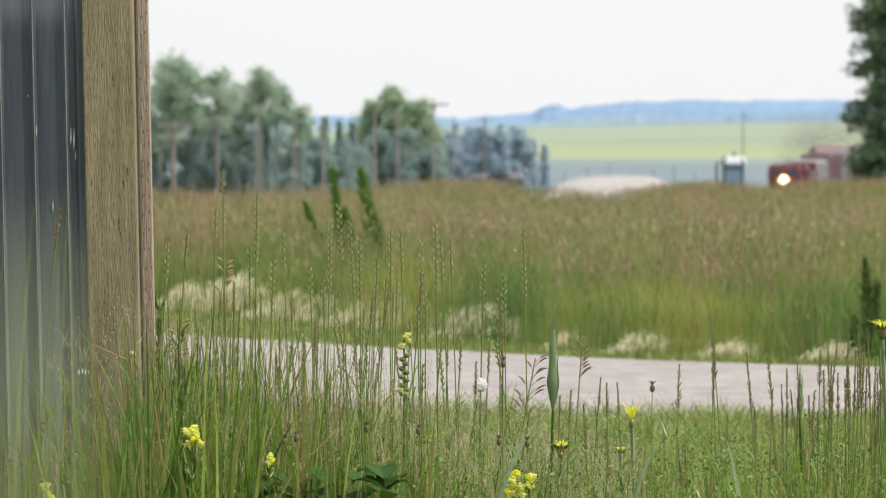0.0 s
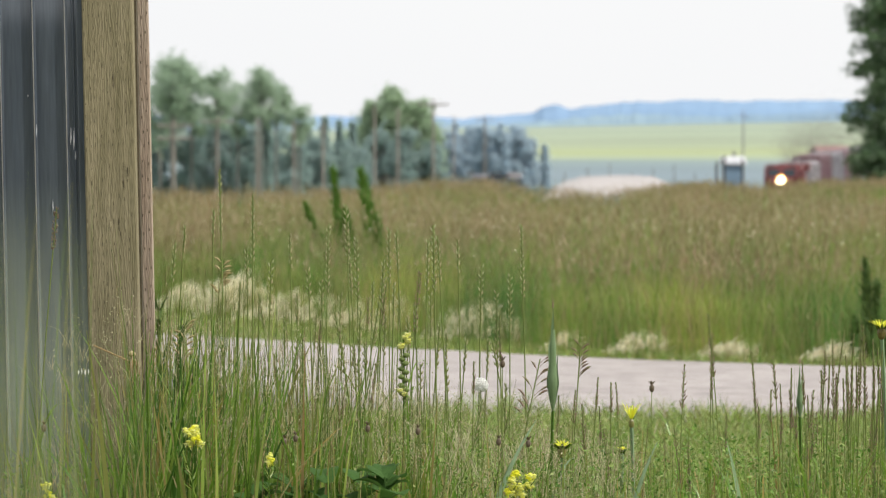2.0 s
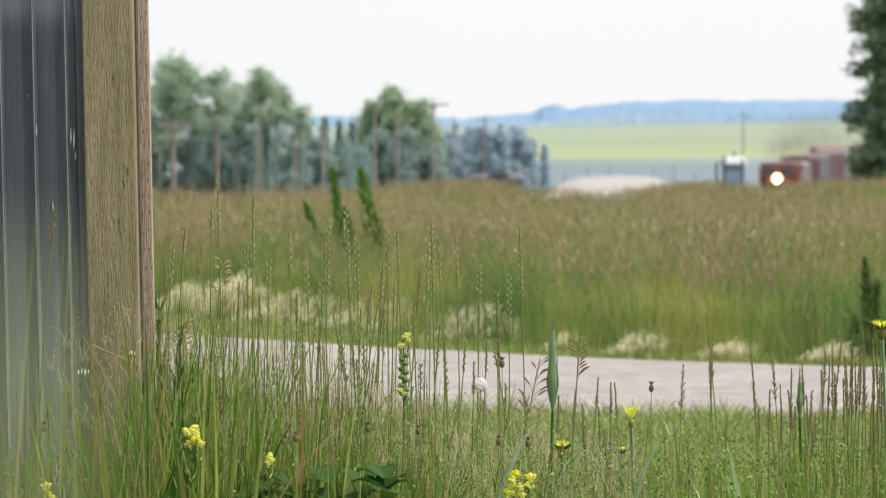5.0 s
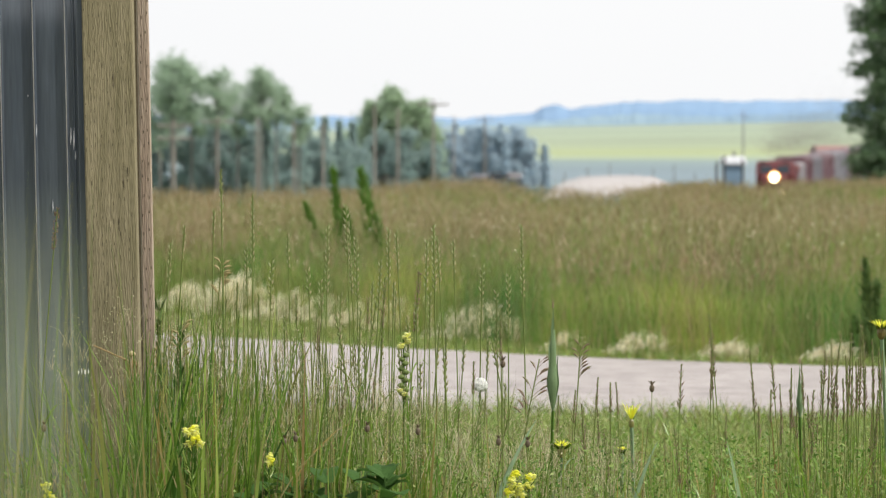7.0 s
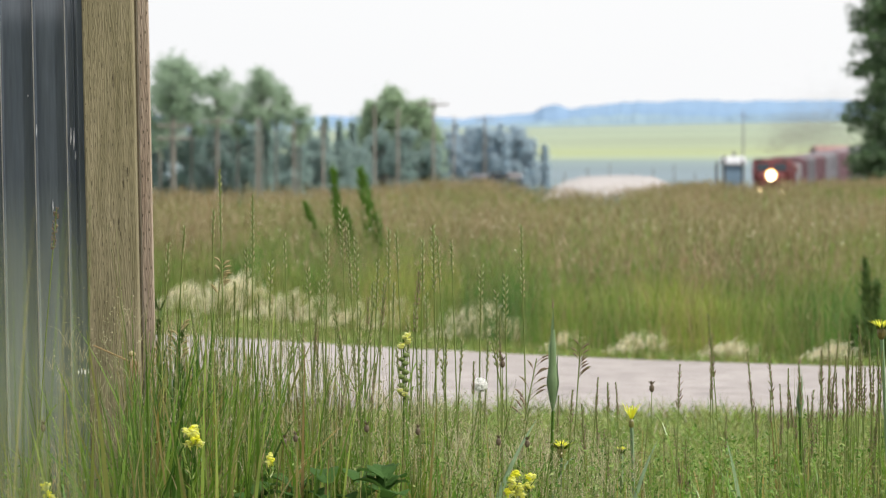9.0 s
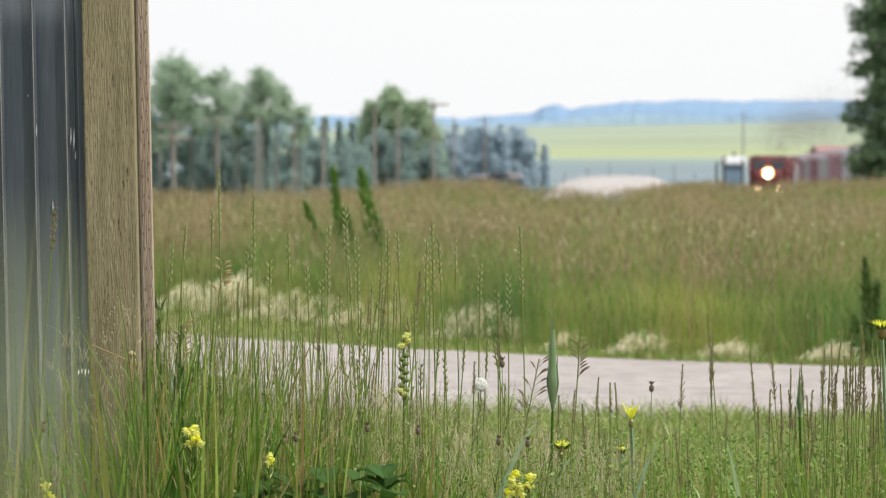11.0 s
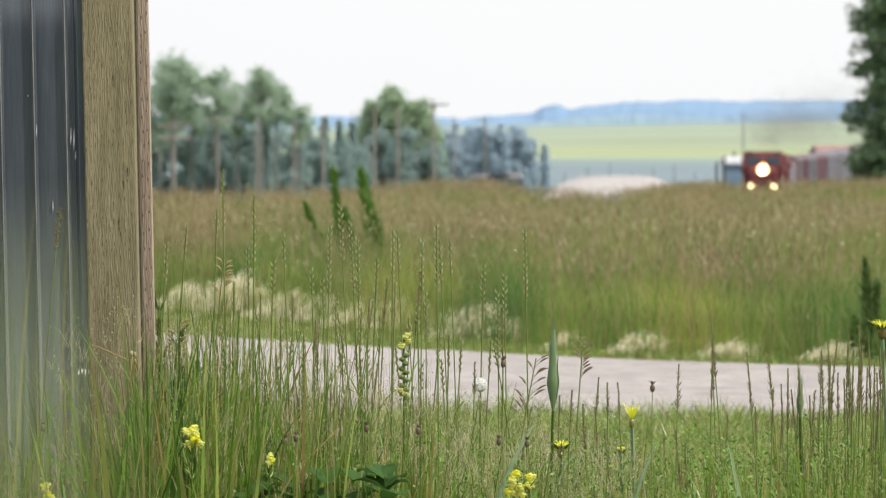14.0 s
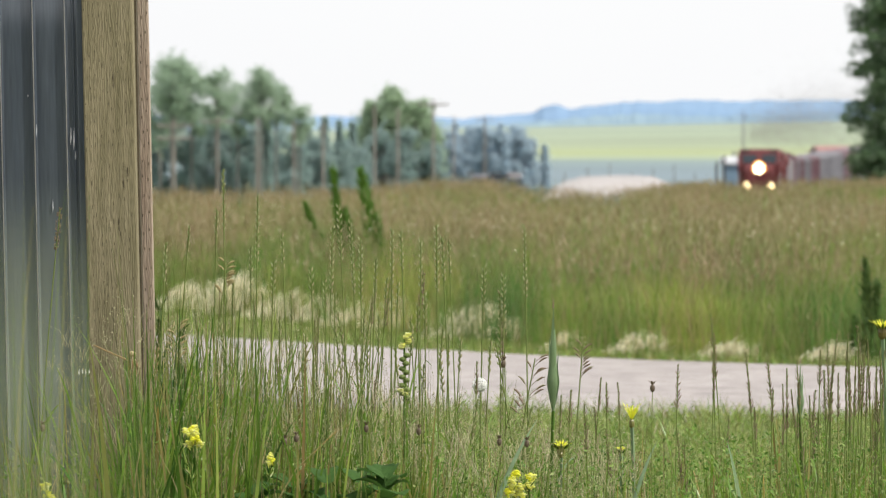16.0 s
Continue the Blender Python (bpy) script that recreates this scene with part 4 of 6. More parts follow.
def build_hut():
    d = 470.0
    hut = thing("relay_hut", "small blue-grey metal relay hut with a whitish roof", "hut", m=pose(26.9, d, float(ground_z(26.9, d)), 0, 0, 8))
    part("wall", boxes(((0, 0, 2.6), (1.7, 1.6, 5.2)), bevel=0.03), BLUE_GREY, hut)
    bm = bmesh.new()
    prism(bm, [(-1.05, 5.2), (1.05, 5.2), (1.05, 5.4), (0.15, 6.0), (-0.15, 6.0), (-1.05, 5.4)], -1.1, 1.1)
    part("roof", bm, WHITE_PAINT, hut, "whitish metal roof")
    part("vent", tube(bmesh.new(), (0.1, 0, 5.9), (0.1, 0, 6.4), 0.12, 0.12, 8), GREY_CAR, hut)
    for x, y, h in ((25.2, 468, 5.3), (25.95, 468.5, 5.9), (27.6, 468, 5.6)):
        p = thing("marker_post", "dark wooden post beside a railway hut", "post", "posts by the hut", pose(x, y - 1.5, float(ground_z(x, y))))
        part("shaft", tube(bmesh.new(), (0, 0, -0.2), (0, 0, h), 0.12, 0.11, 8), BLACK_IRON, p)
        part("cap", tube(bmesh.new(), (0, 0, h), (0, 0, h + 0.12), 0.15, 0.03, 8), BLACK_IRON, p)
    mast = thing("radio_mast", "thin grey mast standing beyond the railway", "mast", m=pose(32.0, 540, float(ground_z(32, 540))))
    part("shaft", tube(bmesh.new(), (0, 0, -0.2), (0, 0, 11.2), 0.10, 0.06, 8), GREY_CAR, mast)
    part("crossarm", boxes(((0, 0, 10.6), (1.2, 0.08, 0.08))), GREY_CAR, mast)
    for k in range(7):
        x, y = 13.5 + k * 2.6, 560 + k * 4
        p = thing("line_pole", "thin dark line pole on the far pasture", "pole", "far line poles", pose(x, y, float(ground_z(x, y))))
        part("shaft", tube(bmesh.new(), (0, 0, -0.2), (0, 0, 4.6 + (k % 3) * 0.5), 0.07, 0.06, 6), POLE_WOOD, p)


def build_shed():
    d = 620.0
    shed = thing("farm_shed", "grey metal farm shed with a faded red roof", "building", m=pose(48.6, d, float(ground_z(48.6, d)), 0, 0, 25))
    bm = bmesh.new()
    prism(bm, [(-4, -0.2), (4, -0.2), (4, 5.2), (0, 7.6), (-4, 5.2)], -3.4, 3.4)
    part("wall", bm, GREY_WALL, shed)
    bm = bmesh.new()
    prism(bm, [(-4.5, 4.9), (0, 7.6), (4.5, 4.9), (4.5, 5.15), (0, 7.9), (-4.5, 5.15)], -3.7, 3.7)
    part("roof", bm, RED_ROOF, shed, "faded pinkish-red metal roof")
    part("door", boxes(((0.4, -4.02, 1.7), (2.6, 0.08, 3.4)), bevel=0.01), WHITE_PAINT, shed)
    part("window", boxes(((-2.0, -4.02, 3.0), (0.9, 0.08, 0.8)), bevel=0.01), CAB_GLASS, shed)


def build_vehicles():
    d = 600.0
    x = 6.8
    truck = thing("pickup_truck", "dark parked pickup truck with a pale canopy", "truck", m=pose(x, d, 0.15, 0, 0, 12))
    bm = bmesh.new()
    prism(bm, [(-1, 0.45), (1, 0.45), (1, 1.0), (-1, 1.0)], -2.5, 2.5)
    part("body", bm, DARK_CAR, truck)
    cabin = part("cabin", boxes(((-0.3, 0, 1.35), (1.9, 1.7, 0.75)), bevel=0.12), DARK_CAR, truck)
    part("window", boxes(((-0.3, -0.86, 1.42), (1.5, 0.03, 0.42))), CAB_GLASS, cabin)
    part("canopy", boxes(((1.6, 0, 1.4), (1.7, 1.7, 0.75)), bevel=0.08), PALE_CAR, truck, "pale box canopy")
    for wx in (-1.6, 1.6):
        for wy in (-0.95, 0.95):
            w = part("wheel", tube(bmesh.new(), (wx, wy - 0.12, 0.38), (wx, wy + 0.12, 0.38), 0.38, 0.38, 14), RUBBER, truck)
            part("rim", tube(bmesh.new(), (wx, wy - 0.13, 0.38), (wx, wy + 0.13, 0.38), 0.2, 0.2, 10), STEEL, w)
    # raised yard under the truck and the sheds
    bm = boxes(((1.0, 604, -1.35), (30, 16, 3.0)))
    tagged(link_bm("yard_bank", bm, GROUND), "low grassy bank of a farm yard", "ground", kind="structure")
    for sx, sy, w, h, label in ((-5.1, 598, 1.3, 2.4, "small white upright shed at the tree edge"), (-0.9, 602, 2.2, 1.7, "low whitish farm shed beyond the field"), (4.3, 603, 1.6, 1.5, "small pale pinkish shed beside a truck")):
        s = thing("garden_shed", label, "shed", "far sheds", pose(sx, sy, 0.15))
        part("wall", boxes(((0, 0, h * 0.42), (w, 2, h * 0.84)), bevel=0.02), PALE_CAR if w == 1.6 else WHITE_PAINT, s)
        bm = bmesh.new()
        prism(bm, [(-1.2, h * 0.82), (1.2, h * 0.82), (0, h)], -w / 2 - 0.12, w / 2 + 0.12)
        part("roof", bm, GREY_CAR, s)


build_trees()
build_poles()
build_hut()
build_shed()
build_vehicles()


# ---- the train ----
def track_x(y):
    """Centre line: straight, then curving off beyond the crossing."""
    x = 21.5 + (y - 345.0) * 0.0835
    return x + np.where(y > 440, (y - 440.0) ** 2 / 2400.0, 0.0)


def rail_z(y):
    return float(np.interp(y, [250, 345, 358, 368, 390, 403, 429, 448, 500, 560, 800], [-1.0, -1.21, -1.29, -1.38, -1.68, -1.82, -2.10, -2.10, -1.72, -0.65, 5.0]))


def build_track():
    ys = np.linspace(255, 790, 108)
    bm = bmesh.new()
    prev = None
    for y in ys:
        x, z = float(track_x(y)), rail_z(y)
        ring = [bm.verts.new((x + dx, y, z + dz)) for dx, dz in ((-3.4, -1.6), (-1.7, -0.22), (1.7, -0.22), (3.4, -1.6))]
        if prev:
            for a in range(3):
                bm.faces.new((prev[a], prev[a + 1], ring[a + 1], ring[a]))
        prev = ring
    tr = thing("railway_track", "single railway track on a gravel bed", "track", kind="structure")
    part("ballast", bm, GRAVEL, tr)
    for s in (-0.76, 0.76):
        bm = bmesh.new()
        prev = None
        for y in ys:
            x, z = float(track_x(y)) + s, rail_z(y)
            ring = [bm.verts.new((x + dx, y, z + dz)) for dx, dz in ((-0.07, -0.2), (-0.035, 0), (0.035, 0), (0.07, -0.2))]
            if prev:
                for a in range(3):
                    bm.faces.new((prev[a], prev[a + 1], ring[a + 1], ring[a]))
            prev = ring
        part("rail", bm, STEEL, tr)


def bogie(parent, y, wheels=3):
    b = part("bogie", boxes(((-1.05, y, 0.62), (0.16, 3.9, 0.4)), ((1.05, y, 0.62), (0.16, 3.9, 0.4)), ((0, y, 0.75), (2.0, 0.6, 0.35)), bevel=0.03), BLACK_IRON, parent)
    for k in range(wheels):
        yy = y + (k - (wheels - 1) / 2) * (1.65 if wheels == 3 else 1.8)
        bm = bmesh.new()
        for s in (-0.76, 0.76):
            tube(bm, (s - 0.07, yy, 0.5), (s + 0.07, yy, 0.5), 0.5, 0.5, 18)
        tube(bm, (-0.8, yy, 0.5), (0.8, yy, 0.5), 0.09, 0.09, 8)
        part("wheelset", bm, STEEL, b)


def locomotive(name, lights, label):
    """Origin on the rails under the front coupler; the body runs back along +y."""
    L = thing(name, label, "locomotive")
    part("underframe", boxes(((0, 11.2, 1.55), (2.95, 21.6, 0.35)), ((0, 11, 0.95), (2.4, 5.4, 0.85)), bevel=0.05), BLACK_IRON, L)
    bm = bmesh.new()
    prism(bm, [(0.9, 1.7), (0.75, 3.0), (1.15, 3.42), (2.9, 3.5), (2.9, 1.7)], -0.95, 0.95)
    bmesh.ops.bevel(bm, geom=[e for e in bm.edges], offset=0.10, segments=3, affect="EDGES")
    nose = part("nose", bm, RED_PAINT, L, "bright red short nose")
    part("nose_door", boxes(((-0.55, 0.80, 2.3), (0.6, 0.06, 1.1)), bevel=0.02), RED_PAINT, nose)
    bm = bmesh.new()
    prism(bm, [(2.6, 1.7), (2.6, 3.4), (2.9, 4.25), (3.2, 4.5), (5.3, 4.55), (5.3, 1.7)], -1.48, 1.48)
    bmesh.ops.bevel(bm, geom=[e for e in bm.edges if abs(e.verts[0].co.z - e.verts[1].co.z) < 0.3 and e.verts[0].co.z > 4.2], offset=0.16, segments=3, affect="EDGES")
    cab = part("cab", bm, RED_PAINT, L, "red wide cab with dark windscreens")
    for s in (-1, 1):
        bm = boxes(((0, 0, 0), (0.95, 0.05, 0.62)), bevel=0.02)
        bmesh.ops.transform(bm, matrix=pose(s * 0.68, 2.70, 3.83, -19, 0, 0), verts=bm.verts)
        part("windscreen", bm, CAB_GLASS, cab)
        part("side_window", boxes(((s * 1.49, 4.1, 3.7), (0.04, 1.5, 0.6)), bevel=0.015), CAB_GLASS, cab)
        part("number_board", boxes(((s * 0.95, 2.78, 4.36), (0.55, 0.12, 0.16)), bevel=0.02), BLACK_IRON, cab)
        part("handrail", tube(tube(bmesh.new(), (s * 1.4, 0.5, 1.75), (s * 1.4, 0.5, 2.8), 0.025), (s * 1.4, 0.5, 2.8), (s * 1.4, 2.6, 2.8), 0.025), WHITE_PAINT, L)
        part("step", boxes(((s * 1.3, 0.55, 1.2), (0.5, 0.4, 0.05)), bevel=0.01), BLACK_IRON, L)
        part("step", boxes(((s * 1.3, 0.55, 0.8), (0.5, 0.4, 0.05)), bevel=0.01), BLACK_IRON, L)
    bm = bmesh.new()
    for y0, y1, hw, h in ((5.3, 15.5, 1.05, 4.3), (15.5, 21.5, 1.05, 4.35)):
        box(bm, (0, (y0 + y1) / 2, (1.7 + h) / 2), (hw * 2, y1 - y0, h - 1.7), 0.10)
    hood = part("hood", bm, RED_PAINT, L, "long red engine hood")
    part("radiator", boxes(((0, 18.6, 4.2), (2.95, 4.6, 0.75)), bevel=0.12), RED_PAINT, hood, "flared red radiator housing")
    for k in range(7):
        for s in (-1, 1):
            part("louvre", boxes(((s * 1.06, 6.4 + k * 1.25, 3.3), (0.03, 0.9, 1.3)), bevel=0.01), BLACK_IRON, hood)
    part("exhaust_stack", boxes(((0, 11.5, 4.45), (0.5, 1.0, 0.35)), bevel=0.04), BLACK_IRON, hood)
    part("horn", tube(bmesh.new(), (0.2, 9.2, 4.5), (0.2, 8.7, 4.5), 0.05, 0.12, 10), STEEL, hood)
    part("plow", prism(bmesh.new(), [(0.35, 0.15), (0.1, 1.3), (0.75, 1.35), (0.75, 0.15)], -1.4, 1.4), BLACK_IRON, L)
    part("coupler", boxes(((0, 0.1, 0.9), (0.35, 0.8, 0.35)), bevel=0.06), BLACK_IRON, L)
    if lights:
        bm = bmesh.new()
        bmesh.ops.create_uvsphere(bm, u_segments=18, v_segments=10, radius=0.33, matrix=Matrix.Translation((0, 0.80, 3.15)) @ Matrix.Diagonal((1, 0.4, 1.1, 1)))
        lamp = part("headlight", bm, LAMP, L, "lit bright yellow-white headlight")
        # orange fringe of the lamp's glare, added as a glowing dome
        bm = bmesh.new()
        bmesh.ops.create_uvsphere(bm, u_segments=18, v_segments=10, radius=0.47, matrix=Matrix.Translation((0, 0.86, 3.13)) @ Matrix.Diagonal((1, 0.25, 1.1, 1)))
        part("headlight_halo", bm, LAMP_HALO, lamp, "orange halo of a lit headlight, added as a glowing rim")
        for s in (-0.80, 0.80):
            bm = bmesh.new()
            bmesh.ops.create_uvsphere(bm, u_segments=16, v_segments=10, radius=0.2, matrix=Matrix.Translation((s, 0.42, 1.95)) @ Matrix.Diagonal((1, 0.45, 1, 1)))
            part("ditch_light", bm, LAMP_SMALL, L, "lit warm ditch light")
            part("light_housing", boxes(((s, 0.62, 1.93), (0.5, 0.3, 0.5)), bevel=0.05), BLACK_IRON, L)
    bogie(L, 4.4)
    bogie(L, 18.0)
    return L


def freight_car(name, paint, label, height=5.9, length=17.0):
    C = thing(name, label, "freight car")
    part("underframe", boxes(((0, length / 2, 1.1), (2.7, length - 0.6, 0.3)), bevel=0.04), BLACK_IRON, C)
    body = part("body", boxes(((0, length / 2, (1.25 + height) / 2), (2.95, length - 1.2, height - 1.25)), bevel=0.12), paint, C)
    for k in range(int(length / 1.5)):
        for s in (-1, 1):
            part("side_rib", boxes(((s * 1.50, 1.2 + k * 1.5, (1.4 + height) / 2), (0.07, 0.14, height - 1.7)), bevel=0.01), paint, body)
    part("roof", boxes(((0, length / 2, height + 0.05), (2.4, length - 1.4, 0.14)), bevel=0.04), paint, body)
    for k in range(3):
        part("end_rib", boxes(((0, 0.57, 2.0 + k * 1.1), (2.6, 0.08, 0.16)), bevel=0.02), paint, body)
    part("ladder", boxes(((-1.2, 0.52, 3.4), (0.05, 0.05, 3.6)), ((-0.8, 0.52, 3.4), (0.05, 0.05, 3.6)), *[((-1.0, 0.52, 1.8 + 0.4 * i), (0.4, 0.04, 0.04)) for i in range(9)]), STEEL, body)
    bogie(C, 2.4, 2)
    bogie(C, length - 2.4, 2)
    return C


build_track()
TRAIN = [(locomotive("locomotive", True, "red diesel locomotive with lit headlight and ditch lights"), 0.0, 22.0),
         (locomotive("locomotive", False, "second red diesel locomotive coupled behind the first"), 22.8, 22.0)]
offset = 45.6
for paint, label in ((PALE_CAR, "pale grey tall covered freight car"), (MAROON, "maroon tall ribbed freight car"), (GREY_CAR, "grey tall ribbed freight car"), (MAROON, "maroon tall ribbed freight car"),
                     (GREY_CAR, "grey tall ribbed freight car"), (MAROON, "maroon tall ribbed freight car"), (GREY_CAR, "grey tall ribbed freight car"), (GREY_CAR, "grey tall ribbed freight car"), (MAROON, "maroon tall ribbed freight car"), (GREY_CAR, "grey tall ribbed freight car")):
    TRAIN.append((freight_car("freight_car", paint, label, 4.6 if paint == PALE_CAR else 5.1), offset, 17.0))
    offset += 17.8


def build_smoke():
    """Exhaust plume: loose clouds of soot flakes that drift after the engine, dense at the stack and thinning out."""
    rng = np.random.default_rng(77)
    made = []
    # behind the coupler, aside, above the rail, spread, flakes
    for back, dx, z, r, n in ((11, 0.2, 5.4, 0.35, 900), (12, 0.7, 6.0, 0.7, 2600), (13, 1.5, 6.6, 1.0, 4600), (14, 2.6, 6.9, 1.2, 5200), (16, 3.7, 7.2, 1.4, 5000), (18, 5.0, 7.6, 1.6, 4800), (20, 6.4, 8.0, 1.8, 4400), (16, 3.4, 5.9, 1.2, 3200), (24, 8.0, 8.4, 2.0, 3600)):
        n = int(n * 0.72)
        p = rng.normal(size=(n, 3)) * np.array([r * 1.4, r, r * 0.78])
        puff = new("smoke_puff", mesh_arrays("smoke_puff", *leaf_cloud(rng, p, 0.024, 1.0), SOOT))
        tagged(puff, "thin drifting brown-grey diesel exhaust puff", "smoke", "exhaust plume", "stuff")
        made.append((puff, back, dx, z, rng.uniform(0, 6.28)))
    return made


PUFFS = build_smoke()


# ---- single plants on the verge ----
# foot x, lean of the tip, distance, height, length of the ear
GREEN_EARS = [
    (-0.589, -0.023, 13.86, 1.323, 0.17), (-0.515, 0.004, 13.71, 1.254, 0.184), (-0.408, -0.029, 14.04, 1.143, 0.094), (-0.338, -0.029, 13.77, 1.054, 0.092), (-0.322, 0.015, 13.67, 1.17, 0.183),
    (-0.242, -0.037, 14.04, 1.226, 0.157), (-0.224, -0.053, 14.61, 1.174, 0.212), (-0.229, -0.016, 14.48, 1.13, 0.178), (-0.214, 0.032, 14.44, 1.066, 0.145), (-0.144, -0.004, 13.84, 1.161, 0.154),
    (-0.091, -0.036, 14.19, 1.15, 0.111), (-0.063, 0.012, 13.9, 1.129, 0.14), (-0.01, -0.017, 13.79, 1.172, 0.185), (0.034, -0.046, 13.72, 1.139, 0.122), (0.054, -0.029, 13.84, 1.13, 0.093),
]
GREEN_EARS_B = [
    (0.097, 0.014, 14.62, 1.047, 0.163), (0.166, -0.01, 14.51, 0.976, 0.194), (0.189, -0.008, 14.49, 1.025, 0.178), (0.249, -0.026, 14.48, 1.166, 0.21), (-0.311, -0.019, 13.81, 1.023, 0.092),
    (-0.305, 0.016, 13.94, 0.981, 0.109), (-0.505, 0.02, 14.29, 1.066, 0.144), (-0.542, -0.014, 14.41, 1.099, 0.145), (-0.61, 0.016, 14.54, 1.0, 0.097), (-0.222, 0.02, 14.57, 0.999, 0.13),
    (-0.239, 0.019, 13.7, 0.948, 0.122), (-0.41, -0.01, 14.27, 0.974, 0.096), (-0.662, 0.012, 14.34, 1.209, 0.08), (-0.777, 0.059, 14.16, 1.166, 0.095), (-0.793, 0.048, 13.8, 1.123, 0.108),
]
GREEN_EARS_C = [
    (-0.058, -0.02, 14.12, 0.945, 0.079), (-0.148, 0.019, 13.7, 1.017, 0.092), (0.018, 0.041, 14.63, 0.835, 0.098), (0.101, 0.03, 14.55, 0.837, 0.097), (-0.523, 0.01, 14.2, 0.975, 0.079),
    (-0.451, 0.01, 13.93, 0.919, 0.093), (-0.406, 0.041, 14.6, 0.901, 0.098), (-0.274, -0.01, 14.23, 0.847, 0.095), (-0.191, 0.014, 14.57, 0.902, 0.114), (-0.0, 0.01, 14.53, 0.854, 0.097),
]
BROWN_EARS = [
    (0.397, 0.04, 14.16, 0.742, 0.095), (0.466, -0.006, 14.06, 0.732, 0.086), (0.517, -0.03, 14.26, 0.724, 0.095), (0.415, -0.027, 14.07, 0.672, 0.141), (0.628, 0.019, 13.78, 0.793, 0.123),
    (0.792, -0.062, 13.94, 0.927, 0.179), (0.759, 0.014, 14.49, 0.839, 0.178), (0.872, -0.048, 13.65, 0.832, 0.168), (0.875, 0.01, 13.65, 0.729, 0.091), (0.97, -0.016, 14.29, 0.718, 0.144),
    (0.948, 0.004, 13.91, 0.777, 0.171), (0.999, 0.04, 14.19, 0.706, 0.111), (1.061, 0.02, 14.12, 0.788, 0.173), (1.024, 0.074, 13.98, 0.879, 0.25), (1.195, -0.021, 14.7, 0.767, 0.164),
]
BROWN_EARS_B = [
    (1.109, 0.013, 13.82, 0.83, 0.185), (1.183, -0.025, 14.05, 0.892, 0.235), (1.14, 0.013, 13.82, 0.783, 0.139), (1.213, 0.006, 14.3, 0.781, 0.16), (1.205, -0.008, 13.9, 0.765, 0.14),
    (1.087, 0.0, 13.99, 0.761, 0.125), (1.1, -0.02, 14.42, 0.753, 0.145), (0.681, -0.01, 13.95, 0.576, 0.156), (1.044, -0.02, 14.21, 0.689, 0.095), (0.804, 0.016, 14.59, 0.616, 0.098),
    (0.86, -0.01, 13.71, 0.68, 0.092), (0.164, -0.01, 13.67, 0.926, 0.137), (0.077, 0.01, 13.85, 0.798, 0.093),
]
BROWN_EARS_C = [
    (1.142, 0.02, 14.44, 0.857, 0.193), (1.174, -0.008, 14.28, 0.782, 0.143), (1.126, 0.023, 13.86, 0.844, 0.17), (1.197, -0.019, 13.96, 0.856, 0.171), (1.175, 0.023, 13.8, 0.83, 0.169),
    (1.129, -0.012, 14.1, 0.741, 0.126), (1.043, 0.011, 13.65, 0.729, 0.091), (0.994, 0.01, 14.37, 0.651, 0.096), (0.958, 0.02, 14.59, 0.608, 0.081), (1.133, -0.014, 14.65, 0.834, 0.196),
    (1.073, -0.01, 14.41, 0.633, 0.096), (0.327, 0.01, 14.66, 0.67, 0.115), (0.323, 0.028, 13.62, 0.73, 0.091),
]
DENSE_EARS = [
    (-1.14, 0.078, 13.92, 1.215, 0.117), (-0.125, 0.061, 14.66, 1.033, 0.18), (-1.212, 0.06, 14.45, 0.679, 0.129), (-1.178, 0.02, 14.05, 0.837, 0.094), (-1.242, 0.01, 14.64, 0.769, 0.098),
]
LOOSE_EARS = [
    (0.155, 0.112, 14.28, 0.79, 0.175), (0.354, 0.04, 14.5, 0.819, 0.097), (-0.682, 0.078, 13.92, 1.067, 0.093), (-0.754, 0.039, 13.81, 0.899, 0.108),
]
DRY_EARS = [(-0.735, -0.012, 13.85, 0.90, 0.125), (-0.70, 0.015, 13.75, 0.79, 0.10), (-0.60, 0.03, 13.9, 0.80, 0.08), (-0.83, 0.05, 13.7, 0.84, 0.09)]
SWAY = []


def curve_at(lean, h, s):
    """The line of a stem: upright at the foot, leaning more towards the tip."""
    return Vector((lean * (0.55 * s + 0.45 * s * s), 0.0, h * s))


def stem_mesh(bm, lean, h, r, n=7, top=0.75):
    rings = []
    for i in range(n + 1):
        s = i / n
        c = curve_at(lean, h, s)
        rr = r * (1 - (1 - top) * s)
        rings.append([bm.verts.new(c + Vector((rr * math.cos(a), rr * math.sin(a), 0))) for a in (0.3, 1.87, 3.44, 5.01)])
    for p, q in zip(rings, rings[1:]):
        for j in range(4):
            bm.faces.new((p[j], p[(j + 1) % 4], q[(j + 1) % 4], q[j]))
    return bm


def blade_mesh(bm, foot, lean, h, width, turn, droop=0.3, n=6):
    """A folded leaf blade with a keel."""
    u = Vector((math.cos(turn), math.sin(turn), 0))
    w = Vector((-math.sin(turn), math.cos(turn), 0))
    prev = None
    for i in range(n + 1):
        s = i / n
        c = Vector(foot) + u * lean * (0.4 * s + 0.6 * s * s) + Vector((0, 0, h * (s - droop * s ** 3)))
        k = width * 0.5 * (1 - s ** 2.2) ** 0.8 + 0.0003
        ring = [bm.verts.new(c - w * k), bm.verts.new(c - u * k * 0.5 + Vector((0, 0, -k * 0.3))), bm.verts.new(c + w * k)]
        if prev:
            bm.faces.new((prev[0], prev[1], ring[1], ring[0]))
            bm.faces.new((prev[1], prev[2], ring[2], ring[1]))
        prev = ring
    return bm


